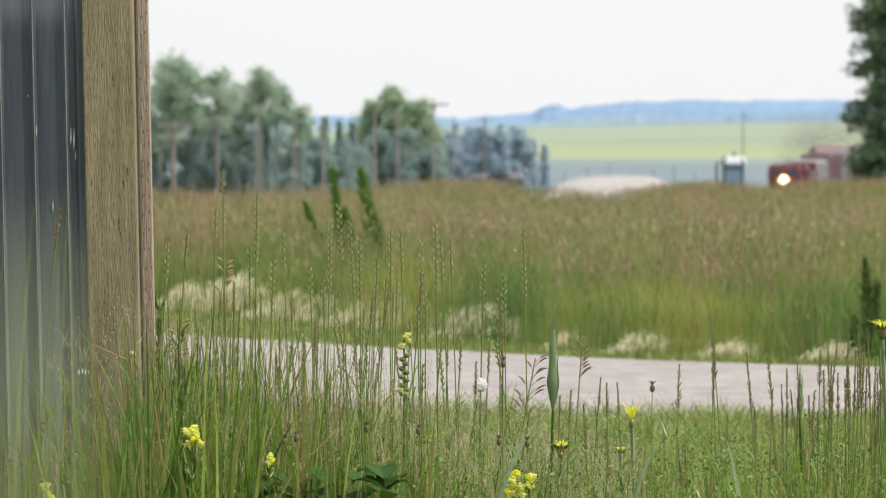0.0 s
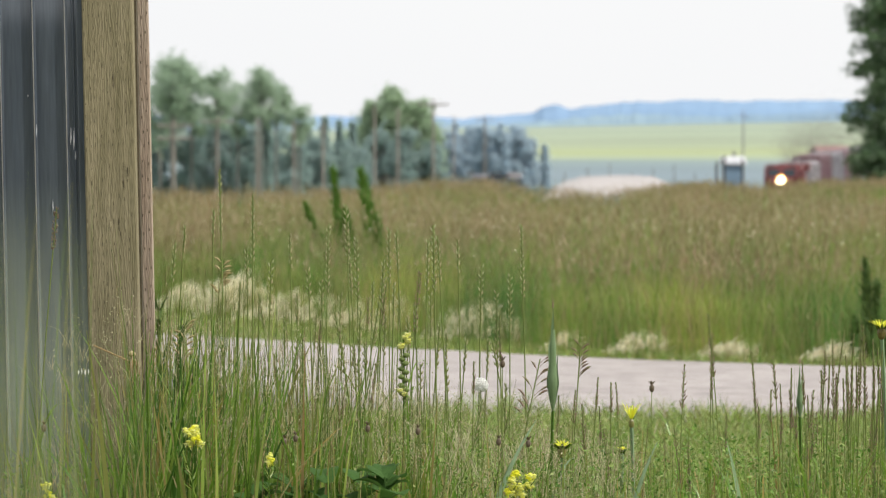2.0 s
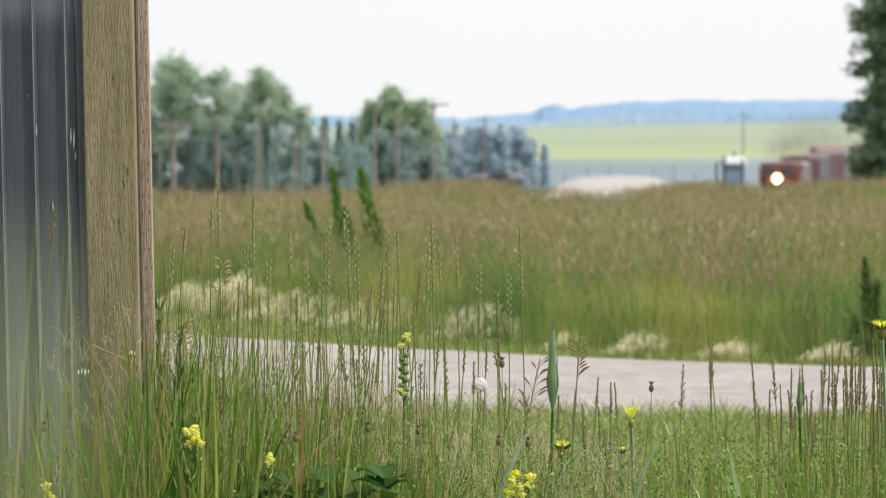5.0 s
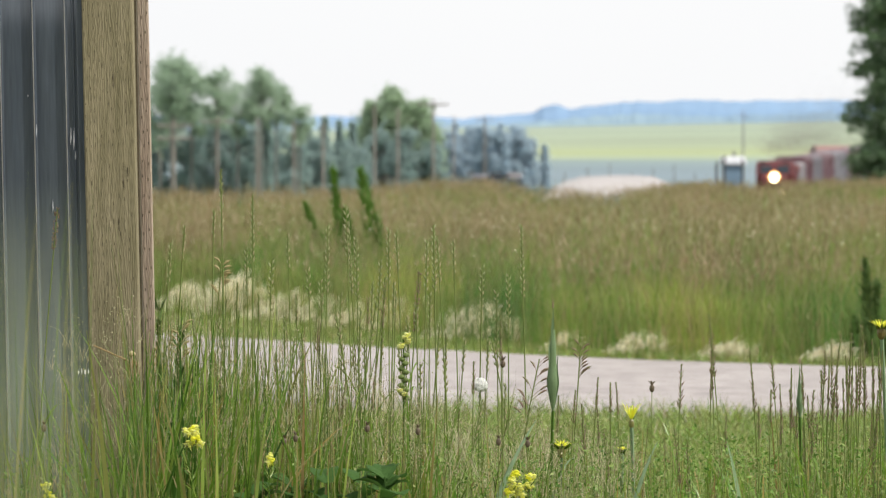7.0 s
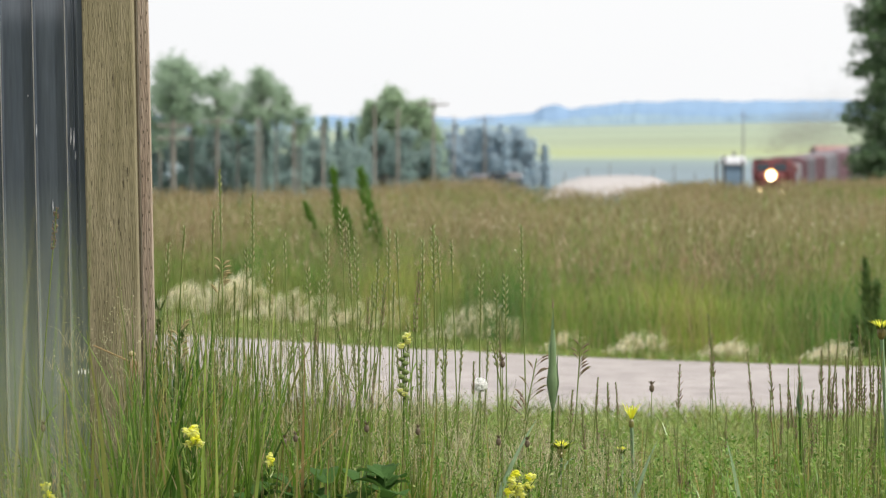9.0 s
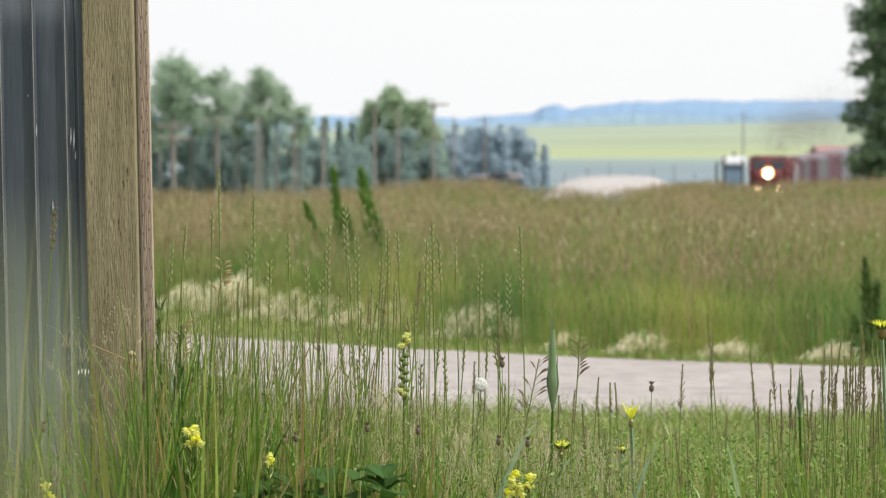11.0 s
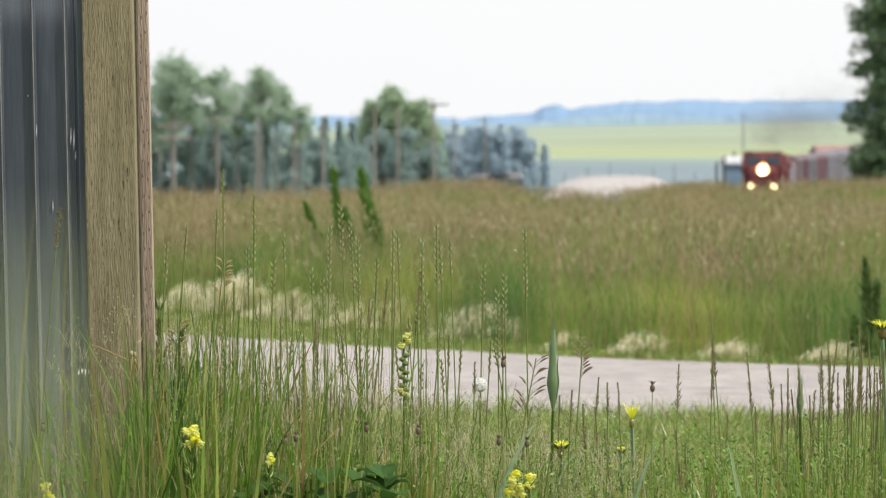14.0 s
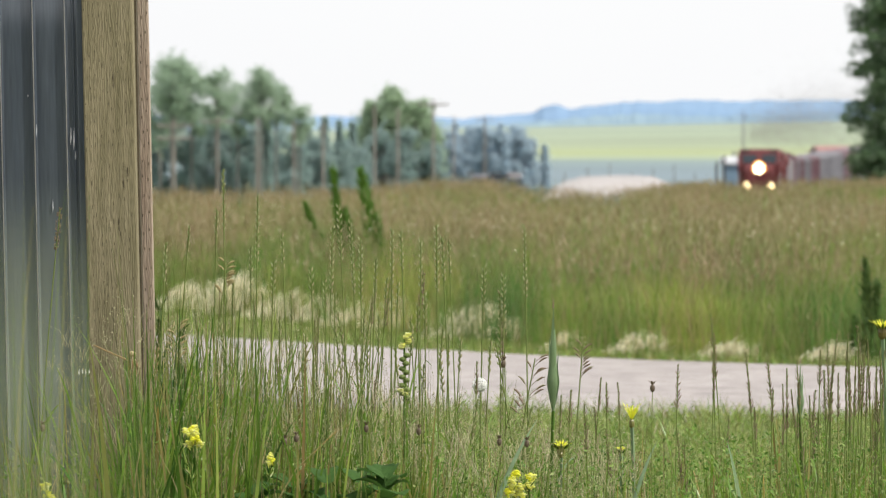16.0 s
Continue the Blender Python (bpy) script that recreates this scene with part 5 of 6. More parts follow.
def grass_stalk(kind, foot_x, lean, d, h, ear, seed):
    rng = random.Random(seed)
    name, label, ear_mat = {
        "wheat": ("wild_wheatgrass", "slender green wild grass stalk with a narrow ear", EAR),
        "brome": ("brome_grass", "brown ripening brome stalk with a slim braided ear", BROWN_EAR),
        "dense": ("timothy_grass", "grass stalk with a dense cylindrical greyish-brown ear", BROWN_EAR),
        "straw": ("dry_grass", "dry straw-coloured grass stalk with a ripe ear", STRAW),
        "loose": ("panicle_grass", "grass stalk with a loose brown nodding panicle", BROWN_EAR)}[kind]
    foot = (foot_x, d, 0.0)
    st = thing(name, label, "grass", "seed stalks on the verge", pose(*foot))
    part("stem", stem_mesh(bmesh.new(), lean, h, rng.uniform(0.0019, 0.0027)), STEM, st)
    bm = bmesh.new()
    s0 = 1 - ear / h
    tip, start = curve_at(lean, h, 1.0), curve_at(lean, h, s0)
    axis = (tip - start).normalized()
    sidew = Vector((axis.z, 0, -axis.x))
    if kind in ("wheat", "straw"):
        k = max(7, int(ear / 0.0095))
        spread, length, width = rng.uniform(0.15, 0.42), 0.0175, 0.0058
        for i in range(k):
            s = s0 + (1 - s0) * i / k
            e = -1 if i % 2 else 1
            grain(bm, curve_at(lean, h, s) + sidew * e * 0.0015, axis + sidew * e * spread * rng.uniform(0.6, 1.4) + Vector((0, rng.uniform(-0.25, 0.25), 0)), length * rng.uniform(0.8, 1.15), width)
    elif kind == "brome":
        k = max(6, int(ear / 0.010))
        fat = rng.choice((0.6, 0.85, 1.15))
        for i in range(k):
            s = s0 + (1 - s0) * i / k
            taper = 1 - 0.5 * (i / k)
            for e in (-1, 1):
                grain(bm, curve_at(lean, h, s), axis + sidew * e * 0.42 * fat * rng.uniform(0.3, 1.4) + Vector((0, rng.uniform(-0.4, 0.4), 0)), 0.023 * taper * rng.uniform(0.6, 1.25), 0.0046 * taper)
    elif kind == "dense":
        for i in range(int(ear / 0.0016)):
            s = s0 + (1 - s0) * rng.random()
            a = rng.uniform(0, 6.28)
            rad = 0.0072 * math.sin(math.pi * min(0.95, max(0.1, (s - s0) / (1 - s0)))) ** 0.4
            o = Vector((math.cos(a), math.sin(a), 0))
            grain(bm, curve_at(lean, h, s) + o * rad * 0.6, axis * 0.8 + o * 0.7, 0.008, 0.0045)
    else:
        for i in range(13):
            s = s0 + (1 - s0) * (i / 13)
            e = rng.choice((-1, 1, 1))
            a = curve_at(lean, h, s)
            b = a + (axis * rng.uniform(0.5, 0.9) + sidew * e * rng.uniform(0.2, 0.6)) * ear * 0.32 * (1 - 0.4 * i / 13)
            tube(bm, a, b, 0.0007, 0.0006, 4)
            for j in range(3):
                grain(bm, a + (b - a) * (0.6 + 0.2 * j), (b - a).normalized() + Vector((0.3 * e, 0, -0.25 * j)), 0.020, 0.0055)
    part("seed_head", bm, STRAW if kind == "loose" and foot_x < -0.3 else ear_mat, st)["kind"] = "stuff"
    for j in range(rng.choice((1, 2, 2))):
        zf = h * rng.uniform(0.12, 0.6)
        bm = blade_mesh(bmesh.new(), curve_at(lean, h, zf / h), rng.uniform(0.06, 0.2), rng.uniform(0.14, 0.3), rng.uniform(0.004, 0.008), rng.uniform(0, 6.28), rng.uniform(0.2, 0.7))
        part("leaf", bm, GREEN, st)
    SWAY.append((st, foot, 1.0))


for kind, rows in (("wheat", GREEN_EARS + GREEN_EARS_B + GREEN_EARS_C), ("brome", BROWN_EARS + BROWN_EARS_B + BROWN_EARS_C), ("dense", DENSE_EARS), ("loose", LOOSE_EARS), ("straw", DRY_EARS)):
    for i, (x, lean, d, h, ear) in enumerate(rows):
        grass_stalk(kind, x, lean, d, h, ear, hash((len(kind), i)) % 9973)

# the thinner ranks between the tall stalks
for i in range(38):
    rng = random.Random(700 + i)
    x = rng.gauss(-0.22, 0.27)
    if not -0.72 < x < 0.34:
        continue
    grass_stalk(rng.choice(("wheat", "wheat", "wheat", "brome")), x, rng.gauss(0.0, 0.065), 13.5 + rng.uniform(0, 1.3), rng.uniform(0.66, 1.02) * (1.0 if x < 0.05 else 0.85), rng.uniform(0.07, 0.15), 1700 + i)
for i in range(20):
    rng = random.Random(800 + i)
    x = rng.gauss(1.12, 0.09) if i < 16 else rng.uniform(0.35, 1.25)
    grass_stalk("brome", x, rng.uniform(-0.06, 0.05), 13.5 + rng.uniform(0, 1.2), rng.uniform(0.58, 0.84), rng.uniform(0.08, 0.17), 1900 + i)


def petals(bm, c, n, length, width, lift, seed, tilt=0.0):
    rng = random.Random(seed)
    for i in range(n):
        a = 6.283 * i / n + rng.uniform(-0.15, 0.15)
        u = Vector((math.cos(a), math.sin(a), 0))
        w = Vector((-math.sin(a), math.cos(a), 0))
        l = length * rng.uniform(0.8, 1.15)
        p1 = c + u * l * 0.55 + Vector((0, 0, l * lift * 0.6))
        p2 = c + u * l + Vector((0, 0, l * lift))
        vs = [bm.verts.new(c), bm.verts.new(p1 - w * width), bm.verts.new(p2 - w * width * 0.5), bm.verts.new(p2 + w * width * 0.5), bm.verts.new(p1 + w * width)]
        bm.faces.new(vs)
    return bm


def goatsbeard(x, d, h, lean, seed, open_up=0.7, size=0.027):
    foot = (x, d, 0.0)
    st = thing("goatsbeard_flower", "open yellow goatsbeard flower on a hollow green stem", "flower", "yellow flowers", pose(*foot))
    part("stem", stem_mesh(bmesh.new(), lean, h, 0.0036, top=1.6), BLUEGREEN, st)
    c = curve_at(lean, h, 1.0)
    bm = bmesh.new()
    for i in range(8):
        a = 6.283 * i / 8
        grain(bm, c - Vector((0, 0, 0.012)), Vector((math.cos(a) * (1 - open_up * 0.6), math.sin(a) * (1 - open_up * 0.6), open_up + 0.25)), size * 1.6, 0.006)
    bmesh.ops.create_uvsphere(bm, u_segments=8, v_segments=6, radius=size * 0.36, matrix=Matrix.Translation(c - Vector((0, 0, size * 0.3))) @ Matrix.Diagonal((1, 1, 1.7, 1)))
    part("calyx", bm, GREEN, st, "pointed green bracts")
    bm = petals(bmesh.new(), c, 18, size * 1.1, 0.0026, open_up, seed)
    petals(bm, c, 11, size * 0.65, 0.002, open_up + 0.5, seed + 1)
    part("blossom", bm, YELLOW, st, "bright yellow ray petals")
    part("leaf", blade_mesh(bmesh.new(), (0, 0, h * 0.45), 0.1, 0.24, 0.008, seed * 1.3), GREEN, st)
    SWAY.append((st, foot, 0.25))


def closed_bud(x, d, h, length, width, lean, label, seed):
    """A tall folded bract: pointed tip, swollen below."""
    foot = (x, d, 0.0)
    st = thing("goatsbeard_bud", label, "flower", m=pose(*foot))
    part("stem", stem_mesh(bmesh.new(), lean, h - length * 0.95, 0.004, top=1.2), WEED, st)
    c = curve_at(lean, h - length * 0.95, 1.0)
    for k in range(6):
        bm = bmesh.new()
        a = 6.283 * k / 6 + seed
        outer = k % 2 == 0
        reach = length * (0.60 + 0.05 * k if outer else 1 - 0.05 * k)
        prev = None
        for i in range(19):
            s = i / 18
            z = reach * s
            r = width * 0.5 * float(np.interp(z / length, [0, 0.1, 0.26, 0.42, 0.58, 0.8, 1.0], [0.16, 0.55, 1.0, 0.66, 0.62, 0.26, 0.04]))
            r *= 1.12 if outer else 0.9
            wide = 0.75 * (1 - s ** 3) if outer else 0.7
            flare = 0.006 * max(0.0, s - 0.6) / 0.4 if outer else 0.0
            p = c + Vector((flare * math.cos(a), flare * math.sin(a), z))
            ring = [bm.verts.new(p + Vector((r * math.cos(a + da * wide), r * math.sin(a + da * wide), 0))) for da in (-1, -0.5, 0, 0.5, 1)]
            if prev:
                for j in range(4):
                    bm.faces.new((prev[j], prev[j + 1], ring[j + 1], ring[j]))
            prev = ring
        for face in bm.faces:
            face.smooth = True
        part("bract", bm, BLUEGREEN, st)
    part("tip", tube(bmesh.new(), c + Vector((0, 0, length * 0.95)), c + Vector((0, 0, length * 1.03)), 0.003, 0.001, 6), BROWN_EAR, st, "withered brown tip")
    part("leaf", blade_mesh(bmesh.new(), (0, 0, h * 0.35), 0.11, 0.28, 0.016, 0.5 + seed), BLUEGREEN, st)
    SWAY.append((st, foot, 0.15))


BLUEGREEN = plant_mat("blue_green_bract", [(0.15, 0.24, 0.12), (0.22, 0.32, 0.17), (0.18, 0.26, 0.12), (0.26, 0.33, 0.19)], 0.25, 0.45)


def blossom_cluster(x, d, h, n, spread, seed, tall=0.03):
    """Toadflax: small butter-yellow snapdragon blossoms at the top of a leafy stem."""
    rng = random.Random(seed)
    foot = (x, d, 0.0)
    st = thing("toadflax", "butter-yellow toadflax blossoms on a leafy green stem", "flower", "yellow flowers", pose(*foot))
    part("stem", stem_mesh(bmesh.new(), 0.01, h, 0.002), WEED, st)
    for i in range(n):
        bm = bmesh.new()
        c = Vector((0.01 + rng.uniform(-spread, spread), rng.uniform(-spread, spread) * 0.6, h + rng.uniform(-tall, tall)))
        for j in range(3):
            o = c + Vector((rng.uniform(-1, 1), rng.uniform(-1, 1), rng.uniform(-1, 1))) * 0.007
            for lip in (0, 1):
                bmesh.ops.create_icosphere(bm, subdivisions=2, radius=rng.uniform(0.0038, 0.0058), matrix=Matrix.Translation(o + Vector((rng.uniform(-0.004, 0.004), -0.003, 0.007 * lip))) @ Matrix.Diagonal((1.1, 0.9, 0.65, 1)))
            petals(bm, o, 6, rng.uniform(0.008, 0.012), 0.0045, rng.uniform(0.2, 0.9), seed * 31 + i * 7 + j)
            grain(bm, o, Vector((rng.uniform(-0.5, 0.5), -0.4, -1)), 0.012, 0.004)
        part("blossom", bm, BUTTER if i % 4 else YELLOW, st)
    bm = bmesh.new()
    for i in range(26):
        a = rng.uniform(0, 6.28)
        grain(bm, Vector((0.008, 0, h * rng.uniform(0.6, 0.97))), Vector((math.cos(a), math.sin(a), 0.9)), 0.035, 0.004)
    part("foliage", bm, GREEN, st)["kind"] = "stuff"
    SWAY.append((st, foot, 0.15))


def flower_spike(x, d, h, seed):
    """Tall spike: blossoms on top, rows of round green seed capsules below."""
    rng = random.Random(seed)
    foot = (x, d, 0.0)
    st = thing("mustard_spike", "tall green seed-capsule spike tipped with pale yellow blossoms", "flower", "yellow flowers", pose(*foot))
    part("stem", stem_mesh(bmesh.new(), 0.0, h, 0.0035), WEED, st)
    for k in range(11):
        bm = bmesh.new()
        z = h - 0.05 - 0.0115 * k
        e = -1 if k % 2 else 1
        bmesh.ops.create_uvsphere(bm, u_segments=8, v_segments=6, radius=0.0092, matrix=Matrix.Translation((e * 0.0062 + rng.uniform(-0.002, 0.002), rng.uniform(-0.006, 0.002), z + rng.uniform(-0.002, 0.002))) @ Matrix.Diagonal((1.1, 1, 0.8, 1)))
        part("capsule", bm, CAPSULE, st)
    for k in range(8):
        bm = bmesh.new()
        z = h + 0.008 - (0.007 * k if k < 6 else 0.155 + 0.008 * (k - 6))
        c = Vector((rng.uniform(-0.012, 0.012), rng.uniform(-0.01, 0.002), z))
        petals(bm, c, 6, 0.013, 0.006, 0.5, k)
        petals(bm, c + Vector((0, -0.004, 0.004)), 5, 0.010, 0.005, -0.3, k + 50)
        bmesh.ops.create_icosphere(bm, subdivisions=2, radius=0.0085, matrix=Matrix.Translation(c) @ Matrix.Diagonal((1.1, 1, 0.75, 1)))
        part("blossom", bm, BUTTER, st)
    SWAY.append((st, foot, 0.2))


def seed_clock(x, d, h):
    rng = np.random.default_rng(6)
    foot = (x, d, 0.0)
    st = thing("dandelion", "white dandelion seed head on a thin stem", "flower", m=pose(*foot))
    part("stem", stem_mesh(bmesh.new(), -0.01, h, 0.0018), STEM, st)
    n = 700
    u = rng.normal(size=(n, 3))
    u /= np.linalg.norm(u, axis=1)[:, None]
    v, f = leaf_cloud(rng, np.array([-0.01, 0, h]) + u * (0.0195 * rng.uniform(0.5, 1.05, n))[:, None], 0.0038, 0.8)
    o = new("seed_fluff", mesh_arrays("seed_fluff", v, f, WHITE_FLUFF))
    o.parent = st
    o["kind"] = "stuff"
    SWAY.append((st, foot, 0.15))


def dry_bud(x, d, h, lean, seed, r=0.0085, material=None, label="withered brown flower bud on a thin stem"):
    foot = (x, d, 0.0)
    st = thing("flower_bud", label, "flower", "withered buds", pose(*foot))
    part("stem", stem_mesh(bmesh.new(), lean, h, 0.0014), STEM, st)
    bm = bmesh.new()
    c = curve_at(lean, h, 1.0)
    bmesh.ops.create_uvsphere(bm, u_segments=8, v_segments=6, radius=r, matrix=Matrix.Translation(c) @ Matrix.Diagonal((0.8, 0.8, 1.2, 1)))
    petals(bm, c + Vector((0, 0, r * 0.8)), 7, r * 1.2, r * 0.3, 1.2, seed)
    part("head", bm, material or DRY_BUD, st)
    SWAY.append((st, foot, 0.3))


def broad_plant(x, d, h, n, seed):
    """Low plant with broad dark leaves."""
    rng = random.Random(seed)
    foot = (x, d, 0.0)
    st = thing("dock_plant", "low dock plant with broad dark green leaves", "plant", "dock plants", pose(*foot))
    for k in range(n):
        bm = bmesh.new()
        a = rng.uniform(0, 6.28)
        u, w = Vector((math.cos(a), math.sin(a), 0)), Vector((-math.sin(a), math.cos(a), 0))
        l, wd, z0 = rng.uniform(0.09, 0.14), rng.uniform(0.035, 0.05), h * rng.uniform(0.7, 0.95)
        tube(bm, (0, 0, 0), Vector((0, 0, z0)), 0.003, 0.002, 5)
        prev = None
        for i in range(7):
            s = i / 6
            c = Vector((0, 0, z0)) + u * l * s * 0.7 + Vector((0, 0, l * (0.8 * s - 0.6 * s * s)))
            k2 = wd * math.sin(math.pi * (0.08 + 0.9 * s)) ** 0.7
            ring = [bm.verts.new(c - w * k2 + Vector((0, 0, 0.008 * math.sin(5 * s)))), bm.verts.new(c - Vector((0, 0, k2 * 0.25))), bm.verts.new(c + w * k2)]
            if prev:
                bm.faces.new((prev[0], prev[1], ring[1], ring[0]))
                bm.faces.new((prev[1], prev[2], ring[2], ring[1]))
            prev = ring
        part("leaf", bm, BROAD, st)


def leafy_spikes(name, label, x, d, spikes, material, seed):
    """Coarse weed: upright spikes thick with small leaves."""
    rng = np.random.default_rng(seed)
    st = thing(name, label, "plant", m=pose(x, d, 0))
    for bx, tx, z0, z1, w in spikes:
        n = 420 if d > 20 else 90
        s = rng.random(n)
        r = w * 0.5 * np.clip(1.15 - s, 0.1, 1) ** 0.7
        a = rng.uniform(0, 2 * np.pi, n)
        q = np.sqrt(rng.random(n))
        c = np.column_stack([bx + (tx - bx) * s + np.cos(a) * r * q, np.sin(a) * r * q, z0 + (z1 - z0) * s])
        v, f = ribbons(rng, c, np.full(n, (z1 - z0) * 0.10), np.full(n, 0.018 if d > 20 else 0.012), rng.uniform(0.2, 0.8, n), seg=2)
        o = new("spike", mesh_arrays("spike", v, f, material))
        o.parent = st
        part("stalk", tube(bmesh.new(), (bx * 0.6, 0, 0), (tx, 0, z1 * 0.97), 0.009, 0.004, 6), material, st)
    SWAY.append((st, (x, d, 0.0), 0.06))


goatsbeard(0.338, 14.0, 0.555, -0.010, 1, 0.35, 0.034)
goatsbeard(0.540, 14.1, 0.622, -0.015, 2, 1.7, 0.023)
goatsbeard(1.235, 13.9, 0.885, -0.030, 3, 0.6, 0.034)
goatsbeard(0.505, 14.3, 0.530, 0.0, 4, 0.5, 0.014)
closed_bud(0.292, 14.0, 0.940, 0.30, 0.032, 0.012, "tall closed blue-green goatsbeard bud above the verge", 0.3)
closed_bud(1.005, 14.1, 0.785, 0.16, 0.020, -0.010, "slim closed green bud above the verge", 1.1)
blossom_cluster(-0.650, 12.95, 0.630, 12, 0.020, 11)
blossom_cluster(0.172, 12.95, 0.515, 11, 0.018, 12, 0.03)
blossom_cluster(0.212, 12.95, 0.525, 4, 0.008, 13, 0.015)
blossom_cluster(-1.02, 12.95, 0.50, 6, 0.014, 14)
blossom_cluster(-0.455, 13.0, 0.572, 3, 0.006, 15, 0.01)
flower_spike(-0.108, 14.0, 0.858, 5)
seed_clock(0.113, 14.0, 0.727)
for i, (x, h, lean) in enumerate(((0.165, 0.785, 0.0), (-0.075, 0.598, 0.006), (-0.215, 0.605, 0.004), (-0.44, 0.568, 0.0), (0.155, 0.567, 0.0), (-1.11, 0.605, 0.0), (0.575, 0.715, 0.005), (-0.42, 0.575, 0.01), (0.235, 0.56, 0.0))):
    dry_bud(x * 0.932, 13.05 + 0.01 * i, 1.3 - (1.3 - h) * 0.932, lean, i)
st = thing("dried_flower", "rusty dried flower head with hanging bracts before a wooden post", "flower", m=pose(-0.852, 13.78, 0))
part("stem", stem_mesh(bmesh.new(), 0.006, 0.815, 0.0022), STRAW, st)
bm = bmesh.new()
for k in range(15):
    rng = random.Random(k)
    grain(bm, Vector((0.006, 0, 0.815)), Vector((rng.uniform(-0.45, 0.6), rng.uniform(-0.4, 0.2), -1)), rng.uniform(0.04, 0.085), 0.006)
part("bract", bm, DRY_BRACT, st, "hanging rust-brown bracts")
bm = bmesh.new()
bmesh.ops.create_uvsphere(bm, u_segments=10, v_segments=7, radius=0.011, matrix=Matrix.Translation((0.006, -0.004, 0.82)) @ Matrix.Diagonal((1, 1, 0.8, 1)))
part("head", bm, STRAW, st)
part("side_stalk", tube(bmesh.new(), (0.0, -0.004, 0.80), (-0.10, -0.01, 0.845), 0.0028, 0.0018, 6), DRY_BRACT, st)
SWAY.append((st, (-0.852, 13.78, 0.0), 0.2))
for x, d, lean, h, w in ((0.098, 13.2, 0.155, 0.665, 0.020), (0.47, 13.3, 0.10, 0.60, 0.018), (0.80, 13.35, -0.05, 0.60, 0.017)):
    st = thing("goatsbeard_leaf", "long folded blue-green goatsbeard leaf rising from the verge", "plant", "goatsbeard leaves", pose(x, d, 0))
    part("leaf", blade_mesh(bmesh.new(), (0, 0, 0.28), lean * 1.35, h - 0.26, w * 1.2, 0.75 if lean > 0 else -0.75, 0.04, 12), BLUEGREEN, st)
    part("stem", tube(bmesh.new(), (0, 0, 0), (0, 0, 0.29), 0.004, 0.0035, 6), BLUEGREEN, st)
    SWAY.append((st, (x, d, 0.0), 0.2))
st = thing("white_flower", "small white flower tuft beside a dark panel", "flower", m=pose(-0.98, 13.8, 0))
part("stem", stem_mesh(bmesh.new(), 0.0, 0.765, 0.0018), STEM, st)
tuft = bmesh.new()
for k in range(11):
    grain(tuft, Vector((0.009 * (k % 4 - 1.5), 0.003 * (k % 3), 0.762 + 0.002 * (k % 2))), Vector((0.05 * (k % 5 - 2), 0.1 * (k % 3), 1)), 0.014 + 0.002 * (k % 3), 0.0035)
part("blossom", tuft, WHITE_FLUFF, st)
SWAY.append((st, (-0.98, 13.8, 0.0), 0.2))
for i, (x, h) in enumerate(((-0.15, 0.585), (-0.30, 0.54), (-0.49, 0.53), (-0.21, 0.54), (-0.40, 0.52))):
    broad_plant(x, 13.05 + 0.08 * i, h, 7, 60 + i)
leafy_spikes("weed_spikes", "bright green coarse weed with three leafy spikes", -0.98, 50.0,
             [(-0.07, -0.39, 0.25, 1.03, 0.12), (0.02, -0.11, 0.25, 1.37, 0.13), (0.41, 0.16, 0.25, 1.35, 0.23), (0.11, 0.02, 0.25, 0.98, 0.16), (0.34, 0.34, 0.25, 0.90, 0.18)], WEED, 90)
leafy_spikes("dark_weed", "dark green bushy weed at the far road edge", 2.93, 34.9,
             [(0.0, -0.02, 0.02, 0.72, 0.09), (0.05, 0.06, 0.02, 0.58, 0.09), (-0.07, -0.10, 0.02, 0.34, 0.10), (0.12, 0.20, 0.0, 0.42, 0.12)], DARK_WEED, 91)
leafy_spikes("dark_weed", "dark green leafy weed against a wooden post", -0.79, 14.25,
             [(0.0, -0.01, 0.30, 0.93, 0.05), (0.03, 0.05, 0.30, 0.86, 0.06), (-0.03, -0.04, 0.30, 0.80, 0.05), (0.06, 0.09, 0.3, 0.76, 0.05)], DARK_WEED, 92)
for i in range(15):
    rng = random.Random(300 + i)
    x = rng.choice((rng.uniform(-0.86, -0.30), rng.uniform(-0.86, -0.5), rng.uniform(-1.15, 0.1)))
    d = 13.3 + rng.uniform(0, 0.55)
    st = thing("arching_grass", "tuft of broad arching green grass leaves", "grass", "blade tufts", pose(x, d, 0))
    for j in range(5):
        part("blade", blade_mesh(bmesh.new(), (rng.uniform(-0.01, 0.01), 0, 0.1), rng.uniform(0.08, 0.34), rng.uniform(0.55, 0.98) * (1.0 if x < -0.4 else 0.8), rng.uniform(0.009, 0.017), rng.choice((0.0, 3.14)) + rng.uniform(-0.9, 0.9), rng.uniform(0.05, 0.45), 10), GREEN, st)
    SWAY.append((st, (x, d, 0.0), 0.3))
for i in range(22):
    rng = random.Random(500 + i)
    x, d = rng.uniform(0.0, 1.25), 13.2 + rng.uniform(0, 0.7)
    st = thing("arching_grass", "low tuft of arching green grass leaves", "grass", "blade tufts", pose(x, d, 0))
    for j in range(5):
        part("blade", blade_mesh(bmesh.new(), (rng.uniform(-0.01, 0.01), 0, 0.1), rng.uniform(0.04, 0.26), rng.uniform(0.34, 0.56), rng.uniform(0.006, 0.013), rng.choice((0.0, 3.14)) + rng.uniform(-0.9, 0.9), rng.uniform(0.05, 0.45), 9), GREEN, st)
    SWAY.append((st, (x, d, 0.0), 0.2))
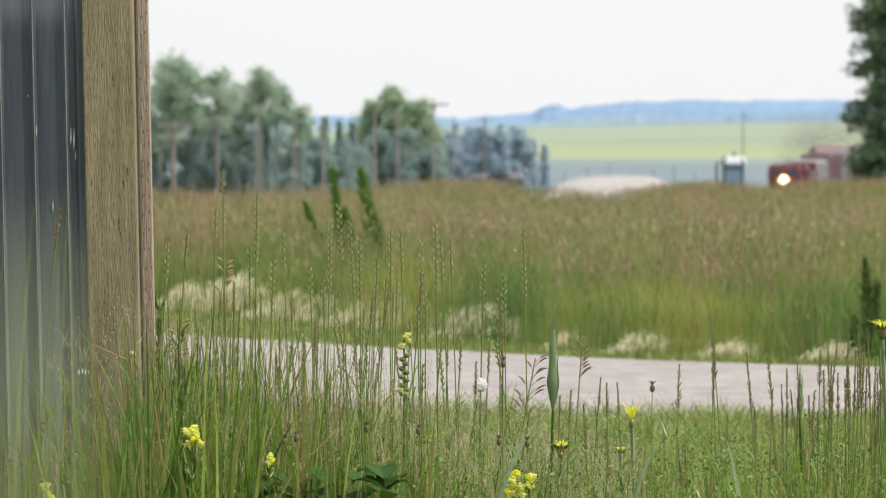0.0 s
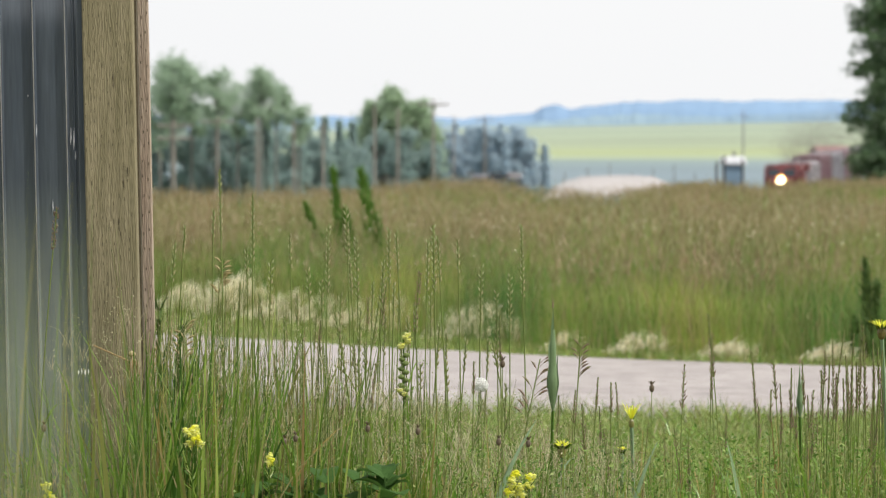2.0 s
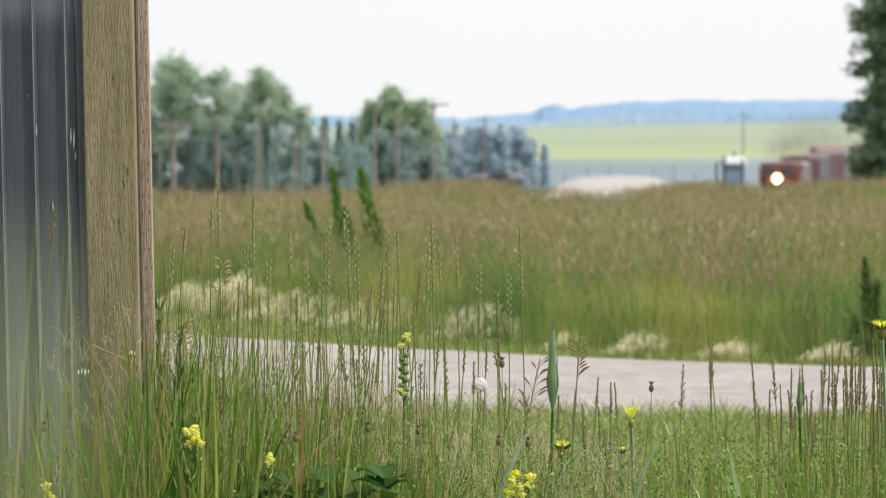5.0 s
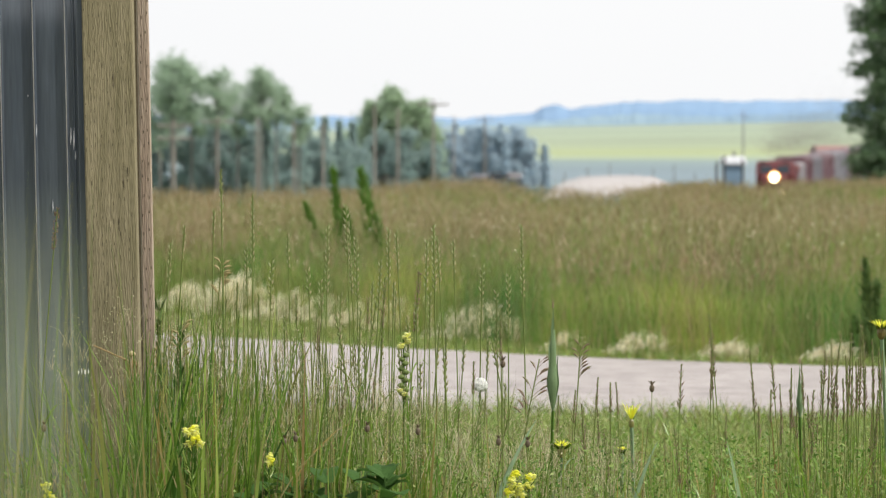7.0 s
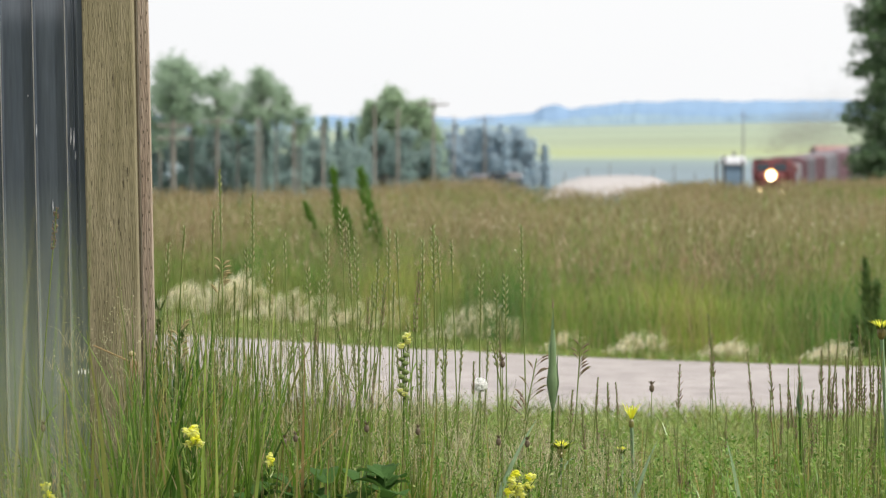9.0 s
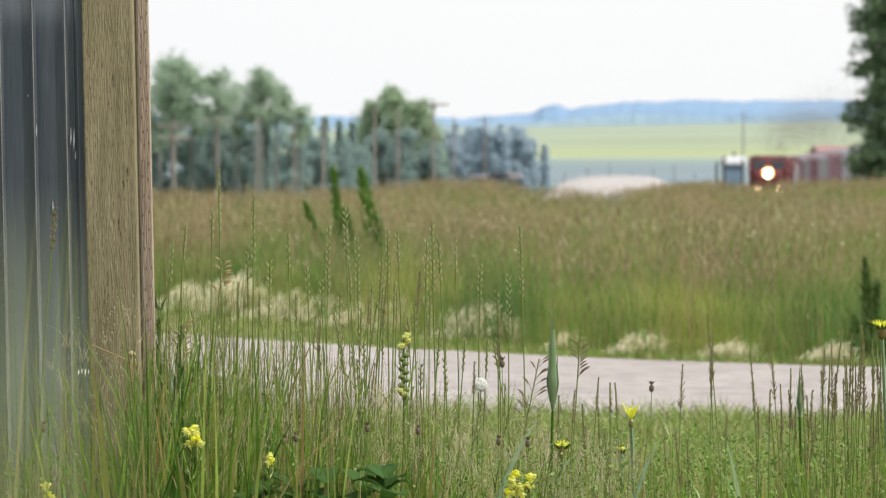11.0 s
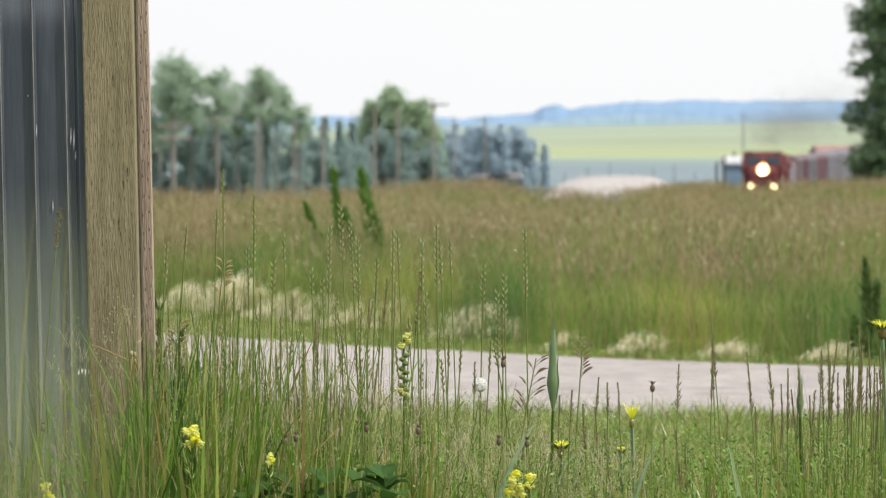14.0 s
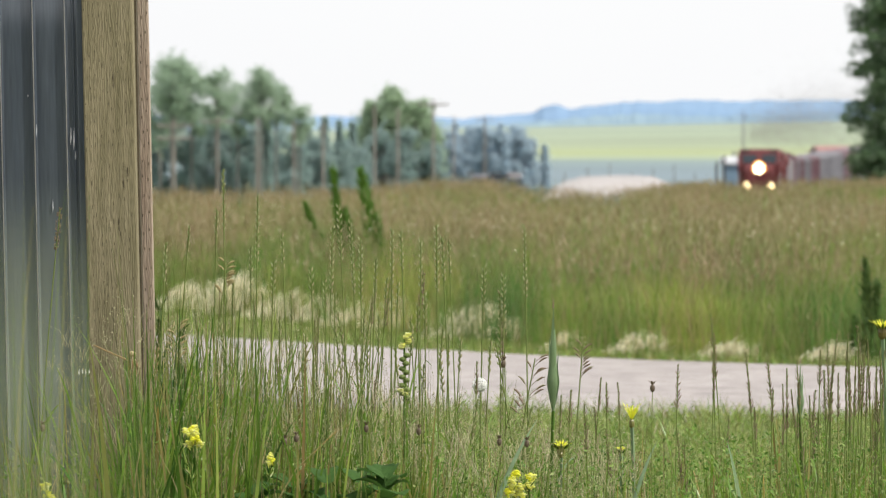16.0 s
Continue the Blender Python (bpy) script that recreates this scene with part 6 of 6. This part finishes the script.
for i, (x, lean, h) in enumerate(((0.17, 0.09, 0.66), (-0.50, 0.02, 0.70), (-0.25, -0.04, 0.78), (0.52, 0.04, 0.58), (-0.98, 0.16, 0.66), (-0.93, -0.05, 0.98), (-0.87, 0.10, 0.96), (0.74, -0.03, 0.52), (-0.62, 0.12, 0.93), (-0.66, 0.04, 0.98), (-0.72, 0.10, 1.0), (-0.58, 0.18, 0.90))):
    st = thing("broad_grass", "long green grass blades in a tuft", "grass", "blade tufts", pose(x, 13.9 + 0.03 * i, 0))
    for j in range(3):
        part("blade", blade_mesh(bmesh.new(), (0.01 * j, 0, 0), lean * (1 - 0.5 * j), h * (1 - 0.14 * j), 0.013 - 0.002 * j, 0.2 * j, 0.05, 9), GREEN, st)
    SWAY.append((st, (x, 13.9 + 0.03 * i, 0.0), 0.3))


# ---- what moves ----
WIND_T = [0, 0.5, 1, 1.5, 2, 2.5, 3, 3.5, 4, 6.5, 7, 7.5, 8, 8.5, 9, 11.5, 12, 12.5, 13, 13.5, 14, 14.5, 15, 15.5, 16]
WIND_A = [5, 2, 0, 0, 0, 0, -1, -3, -6, -1, 2, -3, -1, 2, 0, -3, -4, 2, -4, 2, 5, 9, 6, 0, 6]
WIND_B = [5, 0, 0, -1, -3, -1, -1, -3, -4, 0, -3, -3, 2, 0, -3, -1, 0, 0, 0, 0, -1, 3, 9, 8, 6]
WIND_C = [-7, -1, -12, -3, 6, 14, 11, 12, 3, 11, 6, -1, -6, -4, -3, 6, 3, 6, 5, 0, -4, -6, -3, -4, -7]
ROW_T = [0.5 * i for i in range(33)]


def gust(t, k):
    """Sway in the wind, in thousandths of the plant's height."""
    return float(np.interp(t, WIND_T, (WIND_A, WIND_B, WIND_C)[k % 3]))


def train_y(t):
    return 448.0 - 103.0 * t / 16.0


def motions():
    for ob, back, length in TRAIN:
        rows = []
        for i in range(17):
            t = float(i)
            y0 = train_y(t) + back
            y1 = y0 + length
            a, b = Vector((float(track_x(y0)), y0, rail_z(y0))), Vector((float(track_x(y1)), y1, rail_z(y1)))
            d = b - a
            rows.append((t, pose(*a, math.degrees(math.atan2(d.z, d.y)), 0, -math.degrees(math.atan2(d.x, d.y)))))
        walk(ob, rows)
    for ob, back, dx, z, ph in PUFFS:
        rows = []
        for i in range(17):
            t = float(i)
            y = train_y(t) + back
            rows.append((t, pose(float(track_x(y)) + dx + 0.4 * math.sin(0.7 * t + ph), y, rail_z(train_y(t)) + z + 0.3 * math.sin(0.5 * t + 2 * ph), 6 * math.sin(0.6 * t + ph), 0, 10 * math.sin(0.3 * t + ph))))
        walk(ob, rows)
    for i, ob in enumerate(VERGE):
        p = ob.location.copy()
        walk(ob, [(t, pose(p.x, p.y, p.z, 0, 0.022 * gust(t, i), 0)) for t in ROW_T])
    for i, (ob, p, k) in enumerate(SWAY):
        walk(ob, [(t, pose(*p, 0, k * 0.072 * gust(t + 0.07 * (i % 5), i), 0)) for t in ROW_T])


motions()
